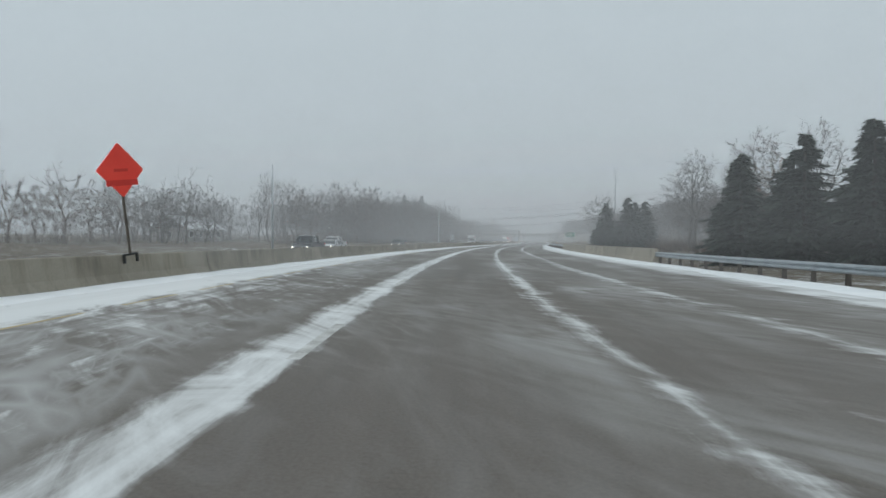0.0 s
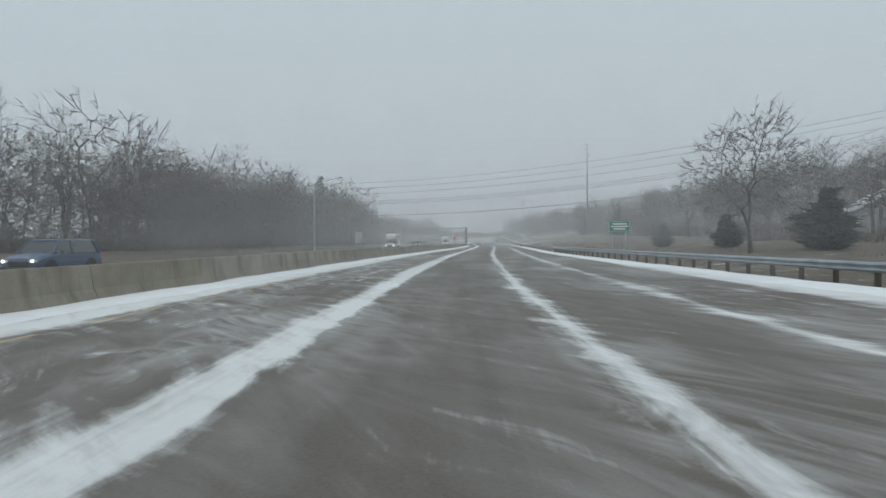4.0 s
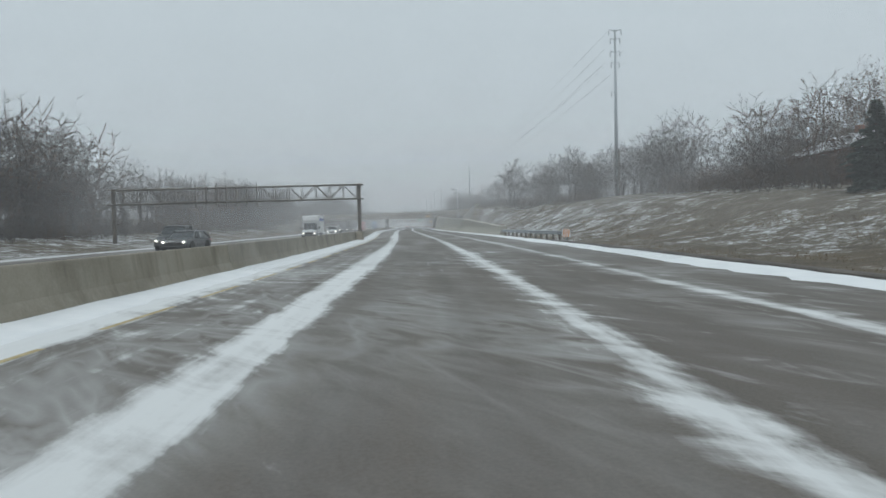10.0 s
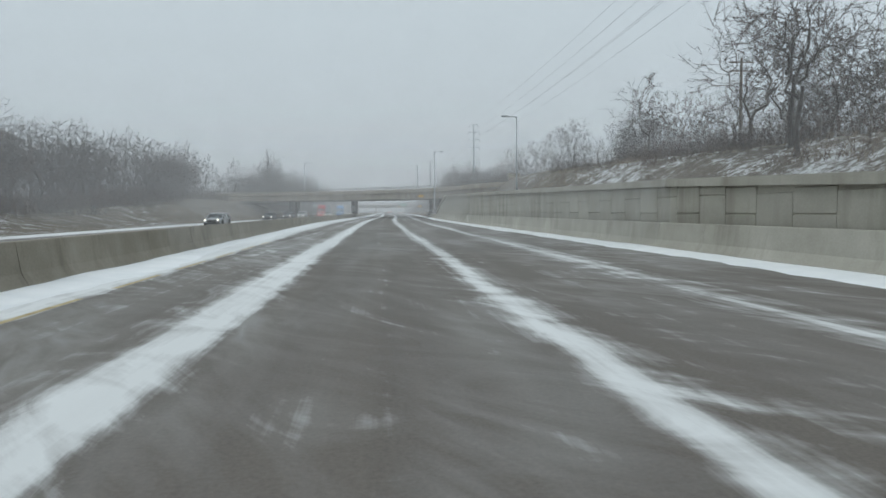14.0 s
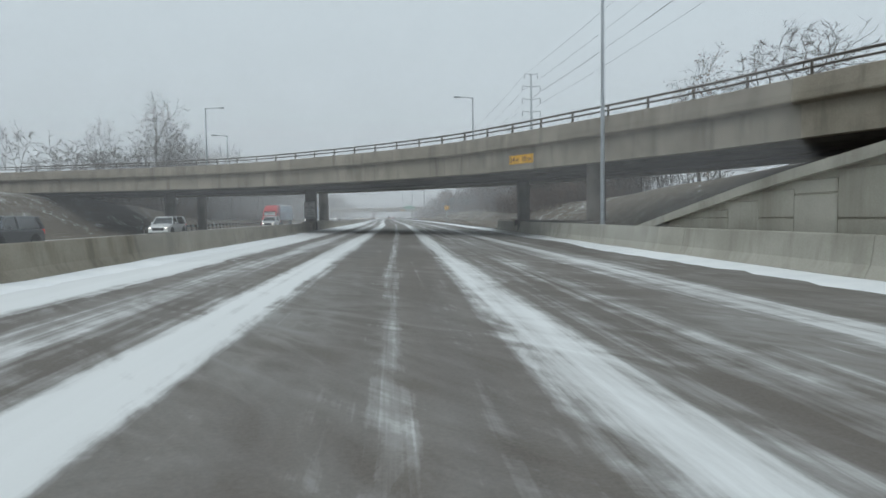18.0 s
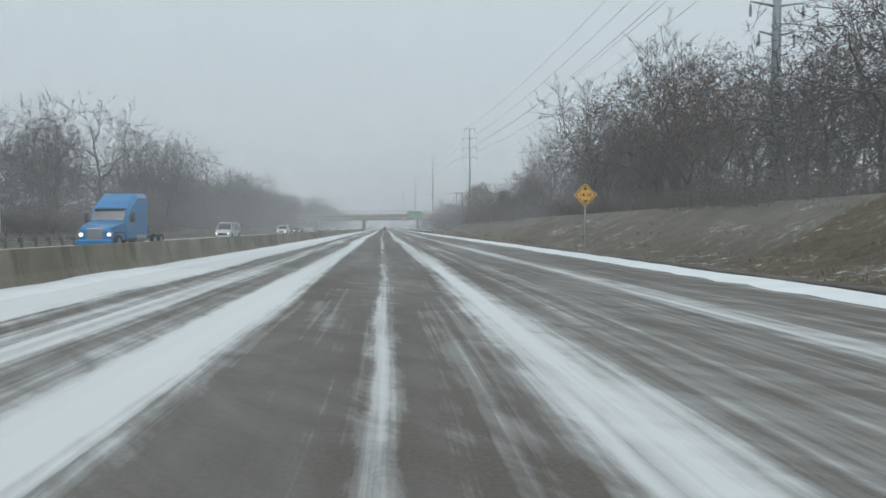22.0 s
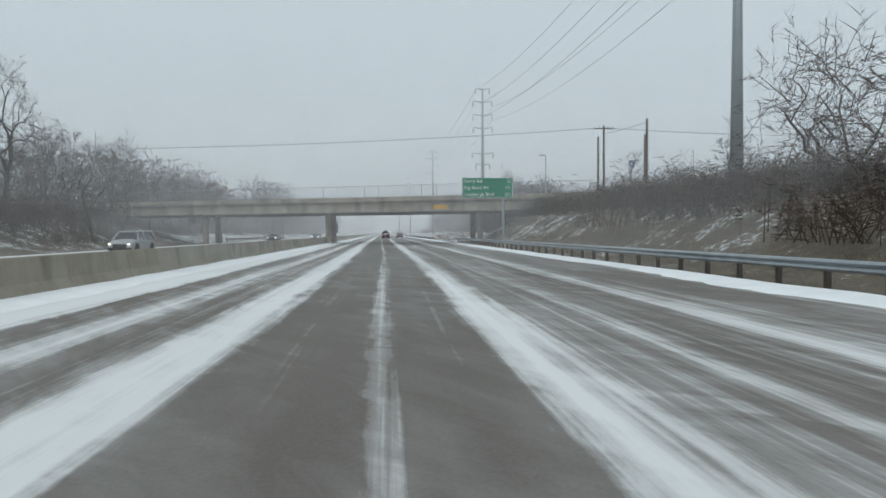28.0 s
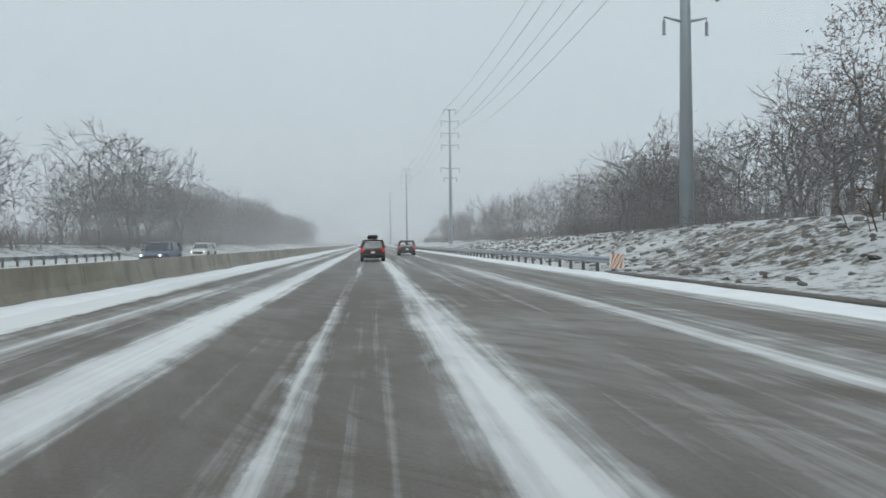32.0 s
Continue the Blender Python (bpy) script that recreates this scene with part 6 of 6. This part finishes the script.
def on_fascia(line, other, x, z):
    i = min(range(len(line)), key=lambda k: abs(line[k].x - x))
    d = (line[i] - other[i]).normalized()
    u = (line[i + 1] - line[i - 1]).normalized()
    a, b = (line[i], line[i + 1]) if line[i].x <= x else (line[i - 1], line[i])
    q = a.lerp(b, (x - a.x) / (b.x - a.x)) + d * 0.06
    q.z = z
    return Matrix.Translation(q) @ Matrix.Rotation(math.atan2(u.y, u.x), 4, "Z")


clearance_sign(on_fascia(F1, B1, 7.42, 4.66), "yellow clearance sign reading 14 FT 10 IN on the overpass girder")
clearance_sign(Matrix.Translation(bridge2(4.45, -0.06 + 0.5, 4.80)) @ Matrix.Rotation(math.atan2(-0.36, 1), 4, "Z"), "yellow clearance sign reading 14 FT 10 IN on the straight overpass")

t = thing("lane_sign", "white lane restriction sign with black lettering on a column", "sign", Matrix.Translation((-8.5, 483.85, 0)))
sign_face("panel", 1.15, 1.75, WHITE, t, Matrix.Translation((0, 0, 2.25)), INK, 0.05)
for text, zz, sz in (("LEFT", 2.80, 0.30), ("LANE", 2.48, 0.30), ("NO", 2.14, 0.21), ("TRUCKS", 1.90, 0.21), ("LICENSED", 1.68, 0.19), ("OVER 24T", 1.47, 0.19)):
    lettering(text, sz, INK, t, face_m(0, zz), align="CENTER", bold=0.003)
part("divider", Build().box((0, -0.006, 2.40), (0.95, 0.006, 0.03)), INK, t)
part("bracket", Build().box((0, 0.06, 2.25), (0.5, 0.08, 0.1)), STEEL, t)

t = thing("height_warning_sign", "yellow diamond height warning sign reading 14-10", "sign", Matrix.Translation((11.9, 548.8, 0)))
sign_face("panel", 0.95, 0.95, YELLOW, t, Matrix.Translation((0, 0, 3.2)) @ Matrix.Rotation(radians(45), 4, "Y"), INK, 0.08)
lettering("14-10", 0.30, INK, t, face_m(0, 3.1), align="CENTER", bold=0.006)
for s in (-1, 1):
    part("arrow", Build().add([(-0.14, -0.008, 3.2 + s * 0.28), (0.14, -0.008, 3.2 + s * 0.28), (0, -0.008, 3.2 + s * 0.48)], [(0, 1, 2)]), INK, t)
part("post", Build().box((0, 0.06, 1.4), (0.07, 0.05, 3.4)), STEEL, t)

for x, y, z, w, h, n in ((-25.7, 219.5, 2.5, 1.5, 2.2, 2), (-28.3, 588.6, 4.3, 2.4, 1.5, 2), (-31, 592, 4.4, 1.6, 1.4, 1), (-30, 760, 4.2, 1.4, 2.2, 1)):
    t = thing("roadside_sign", "grey back of a roadside sign on steel posts", "sign", Matrix.Translation((x, y, 0)))
    sign_face("panel", w, h, STEEL, t, Matrix.Translation((0, 0, z)))
    for k in range(n):
        xx = 0 if n == 1 else (k - 0.5) * w * 0.6
        part("post", Build().box((xx, -0.05, z / 2), (0.08, 0.08, z + h * 0.8)), STEEL_DULL, t)
    for zz in (-0.3, 0.3):
        part("rib", Build().box((0, -0.02, z + zz * h), (w * 0.9, 0.04, 0.06)), STEEL_DULL, t)

g = terrain_z(725.4, 25.7 - line_x(725.4))
t = thing("route_sign", "small blue roadside sign with a white mark on a thin post", "sign", Matrix.Translation((25.7, 725.4, 0)))
sign_face("panel", 0.62, 0.72, simple("blue_sign_sheet", (0.01, 0.06, 0.25), (0.02, 0.08, 0.30), 0.45, bump=0.03), t, Matrix.Translation((0, 0, 8.6)), WHITE, 0.04)
part("text_bar", Build().box((0, -0.006, 8.62), (0.26, 0.006, 0.24)), WHITE, t)
part("post", Build().box((0, 0.05, (g + 8.9) / 2), (0.06, 0.05, 9.2 - g)), STEEL, t)

t = thing("column_sign", "narrow dark sign panel fixed to a bridge column", "sign", Matrix.Translation((-7.85, 757.3, 0)))
part("panel", Build().box((0, 0, 2.35), (0.22, 0.9, 1.5), bevel=0.02), STEEL_DULL, t)
part("bracket", Build().box((-0.2, 0, 2.35), (0.25, 0.08, 0.08)), STEEL, t)


def hazard_board(x, y):
    t = thing("hazard_board", "small orange and white striped hazard board at a rail end", "sign", Matrix.Translation((x, y, terrain_z(y, x - line_x(y)))))
    part("post", Build().box((0, 0.05, 0.45), (0.08, 0.06, 1.0)), STEEL, t)
    sign_face("panel", 0.62, 0.62, WHITE, t, Matrix.Translation((0, 0, 0.62)), None, 0.03)
    for k in range(-2, 3):
        c = k * 0.22
        pts = [(max(min(u, 0.3), -0.3), v) for u, v in ((c - 0.3 - 0.06, -0.3), (c - 0.3 + 0.06, -0.3), (c + 0.3 + 0.06, 0.3), (c + 0.3 - 0.06, 0.3))]
        part("stripe", Build().add([(u, -0.006, 0.62 + v) for u, v in pts], [(0, 1, 2, 3)]), ORANGE_STRIPE, t)


ORANGE_STRIPE = simple("orange_stripe", (0.55, 0.20, 0.05), (0.65, 0.25, 0.07), 0.5)
hazard_board(rp(277.5, right_off(278) + 1.5).x, 277.5)
hazard_board(rp(785, right_off(785) + 0.35).x, 785.4)


# ---- street lamps ----
def street_lamp(x, y, z0, top, reach, label, r=0.10, double=False):
    t = thing("street_lamp", label, "street lamp", Matrix.Translation((x, y, z0)))
    h = top - z0
    part("pole", Build().tube([(0, 0, -0.2), (0, 0, h)], [r, r * 0.6], 10), STEEL, t)
    part("base", Build().tube([(0, 0, -0.1), (0, 0, 0.25)], r * 1.6, 10), STEEL, t)
    for k, rc in enumerate((reach, -reach) if double else (reach,)):
        s = 1 if rc > 0 else -1
        rise = 0.28 * abs(rc) if abs(rc) > 2.2 else 0.05
        part("arm", Build().tube([(0, 0, h - 0.05), (rc * 0.5, 0, h + rise * 0.65), (rc, 0, h + rise)], [0.05, 0.04, 0.035], 7), STEEL, t)
        if abs(rc) > 2.2:
            part("arm_brace", Build().tube([(0, 0, h - 0.75), (rc * 0.62, 0, h + rise * 0.72)], 0.03, 6), STEEL, t)
        part("lamp_head", Build().sweep([[(rc + s * q, a, h + rise + b * k2) for a, b in ((-0.13, 0.0), (-0.08, 0.09), (0.08, 0.09), (0.13, 0.0), (0.07, -0.07), (-0.07, -0.07))]
                                         for q, k2 in ((-0.15, 0.5), (0.0, 1.0), (0.4, 1.0), (0.55, 0.4))]), STEEL_DULL, t)
    return t


street_lamp(-22.3, 172, 0.1, 8.9, 3.3, "galvanised steel street lamp with a long braced arm")
street_lamp(rp(380, 14.5).x, 380.2, terrain_z(380, 14.5), 10.0, -0.9, "slim steel street lamp on the grassy bank", 0.08)
street_lamp(9.85, 447.2, 0.7, 13.2, 1.3, "tall steel street lamp standing beside the overpass", 0.11)
street_lamp(7.9, 477.8, 5.9, 12.7, -1.3, "steel street lamp on the overpass", 0.09)
street_lamp(-22.3, 496.5, 5.9, 14.9, 1.7, "tall steel street lamp beyond the overpass", 0.11)
street_lamp(-17.2, 486, 5.9, 10.2, -1.1, "short steel street lamp on the overpass", 0.08)
street_lamp(20.1, 739.5, 4.6, 11.2, -0.35, "steel lamp standard at the bridge end", 0.09)


# ---- wooden utility poles ----
def utility_pole(x, y, top, arms, label):
    z0 = terrain_z(y, x - line_x(y))
    t = thing("utility_pole", label, "utility pole", Matrix.Translation((x, y, z0)))
    h = top - z0
    part("pole", Build().tube([(0, 0, -0.3), (0, 0, h)], [0.17, 0.11], 8), WOOD_POLE, t)
    for dz in arms:
        part("crossarm", Build().box((0, 0, h - dz), (2.4, 0.10, 0.12)), WOOD_POLE, t)
        for xx in (-1.05, -0.5, 0.5, 1.05):
            part("insulator", Build().tube([(xx, 0, h - dz + 0.06), (xx, 0, h - dz + 0.28)], [0.04, 0.06], 7), STEEL_DULL, t)
    return t


POLES = [(25.0, 731.9, 13.8, (0.4,)), (24.0, 731.0, 12.3, ()), (25.6, 721.3, 12.6, ()), (26.1, 722.9, 11.3, ()), (69.8, 330, 20.5, (1.2,)), (52, 318, 17, (0.8,)), (40, 344, 14.8, (0.5,)),
         (34, 380, 15.5, (0.4, 1.2)), (30, 690, 11.5, (0.4,)), (36, 868, 13.5, (0.4, 1.0)), (33.9, 906, 12.0, (0.4,)), (43, 158, 14, (0.6,)), (-52, 170, 12, (0.6,)), (-60, 208, 9.2, ()), (-60, 217, 15.6, (0.5, 2.0)), (60, 160, 13.3, ()), (60, 155, 18.0, (0.5, 2.0))]
for x, y, top, arms in POLES:
    utility_pole(x, y, top, arms, "weathered wooden utility pole" + (" with a cross-arm" if arms else " without a cross-arm"))
for a, b, sag in (((25, 731.9, 13.5), (-90, 742, 12.5), 1.6), ((25, 731.9, 13.5), (95, 735, 15), 1.2), ((25, 731.9, 12.8), (25.6, 721.3, 12.3), 0.1),
                  ((52, 318, 16.3), (69.8, 330, 19.4), 0.4), ((52, 318, 16.3), (40, 344, 14.4), 0.4), ((43, 158, 13.5), (52, 318, 16.4), 1.5)):
    wire(a, b, sag)


# ---- houses ----
def house(x, y, turn, w, d, wall_h, roof_h, wall_mat, label, snowy=True):
    z = terrain_z(y, x - line_x(y)) - 0.3
    t = thing("house", label, "house", Matrix.Translation((x, y, z)) @ Matrix.Rotation(radians(turn), 4, "Z"))
    b = Build().box((0, 0, wall_h / 2), (w, d, wall_h))
    part("wall", b, wall_mat, t)
    e = 0.5
    roof = Build().sweep([[(xx, -d / 2 - e, wall_h - 0.1), (xx, 0, wall_h + roof_h), (xx, d / 2 + e, wall_h - 0.1), (xx, d / 2 + e, wall_h - 0.3), (xx, 0, wall_h + roof_h - 0.22), (xx, -d / 2 - e, wall_h - 0.3)]
                          for xx in (-w / 2 - e, w / 2 + e)])
    r = part("roof", roof, SNOW_ROOF if snowy else ROOF, t, "grey shingle roof under thin snow")
    part("chimney", Build().box((w * 0.22, 0.4, wall_h + roof_h * 0.9), (0.8, 0.6, 1.4), bevel=0.03), BRICK_WALL, r)
    n = max(2, int(w / 3))
    for k in range(n):
        xx = -w / 2 + w * (k + 0.5) / n
        for yy in (-d / 2, d / 2):
            win = part("window", Build().box((xx, yy, wall_h * 0.55), (1.1, 0.10, 1.3)), WHITE, t)
            part("pane", Build().box((xx, yy, wall_h * 0.55), (0.92, 0.13, 1.12)), GLASS, win)
    for s in (-1, 1):
        win = part("window", Build().box((s * w / 2, 0, wall_h * 0.55), (0.10, 1.2, 1.3)), WHITE, t)
        part("pane", Build().box((s * w / 2, 0, wall_h * 0.55), (0.13, 1.0, 1.1)), GLASS, win)
    return t


SNOW_ROOF = simple("snow_dusted_shingles", (0.30, 0.31, 0.32), (0.74, 0.75, 0.76), 0.85, 0.5, 10, bump=0.3, spread=(0.38, 0.55))
house(48, 288, 82, 26, 9, 2.4, 2.1, BRICK_WALL, "long brown brick building with a snow-dusted roof")
house(48, 170, 70, 12, 8, 2.8, 2.6, SIDING, "pale house with a snowy roof behind trees")
house(-60, 195, 95, 12, 8, 2.8, 2.6, SIDING, "pale house with a snowy roof among bare trees")
house(-66, 118, 85, 12, 8, 2.8, 2.6, SIDING, "pale grey house with a snowy roof")
house(-51, 239, 82, 12, 9, 3.2, 3.2, BRICK_WALL, "red-brown brick house with a snow-dusted gable roof")

# wooden and wire fence along the top of the bank
fence = thing("wire_fence", "sagging wire fence on thin posts along the bank", "fence")
prev = None
for k in range(30):
    s = 312 + 3 * k
    off = right_off(s) + float(np.interp(s, [312, 345, 400], [15.5, 13.5, 9.5]))
    p = rp(s, off, terrain_z(s, off))
    part("post", Build().tube([p - Vector((0, 0, 0.3)), p + Vector((0, 0, 1.35))], 0.04, 6), RUST, fence)
    if prev:
        for h in (0.3, 0.6, 0.9, 1.25):
            part("wire", Build().tube([prev + Vector((0, 0, h)), p + Vector((0, 0, h))], 0.012, 4), RUST, fence)
    prev = p
# guard rail of the oncoming carriageway, seen under the overpasses
for a, b_ in ((486, 585), (768, 830)):
    guard_rail(a, b_, lambda s: barrier_off(s) + FAR_EDGE - 0.6, "galvanised guard rail along the oncoming carriageway")

# riprap and snowy blocks on the slope under the straight overpass
stone_rng = random.Random(5)
b = Build()
for _ in range(260):
    s = stone_rng.uniform(736, 768)
    off = right_off(s) + stone_rng.uniform(4, 15)
    c = rp(s, off, terrain_z(s, off) + 0.05)
    m = Matrix.Rotation(stone_rng.uniform(0, 3), 4, "Z") @ Matrix.Rotation(stone_rng.uniform(-0.4, 0.4), 4, "X")
    b.box(c, (stone_rng.uniform(0.12, 0.42), stone_rng.uniform(0.12, 0.34), stone_rng.uniform(0.07, 0.18)), m, 0.03)
solid("riprap", b, CONCRETE_DARK, "loose broken stones on the snowy slope under the bridge", "stones", kind="stuff")
b = Build()
for _ in range(900):
    s = stone_rng.uniform(778, 880)
    off = right_off(s) + stone_rng.uniform(2.5, 14)
    c = rp(s, off, terrain_z(s, off) + 0.02)
    m = Matrix.Rotation(stone_rng.uniform(0, 3), 4, "Z") @ Matrix.Rotation(stone_rng.uniform(-0.5, 0.5), 4, "X")
    b.box(c, (stone_rng.uniform(0.12, 0.5), stone_rng.uniform(0.12, 0.4), stone_rng.uniform(0.08, 0.22)), m, 0.04)
solid("riprap", b, CONCRETE_DARK, "dark broken stones showing through snow on the bank", "stones", kind="stuff")


# ---- lane markings showing through the snow ----
marks = thing("lane_markings", "worn white dashed lane lines half buried in snow", "road marking", kind="structure")
for off in (-0.15,):
    s = 6.9
    while s < 50:
        rings = [[rp(q, off + a, z) for a, z in ((-0.09, 0.004), (0.09, 0.004))] for q in (s, s + 1.5, s + 3.05)]
        part("dash", Build().sweep(rings, closed=False), WORN_WHITE, marks)
        s += 12.19
for k in range(92):
    s = -12 + 4 * k
    rings = [[rp(q, barrier_off(q) + shoulder(q) - 0.12 + a, 0.004) for a in (-0.06, 0.06)] for q in (s, s + 1.3, s + 2.6)]
    part("edge_line", Build().sweep(rings, closed=False), WORN_YELLOW, marks, "worn yellow edge line broken by snow")
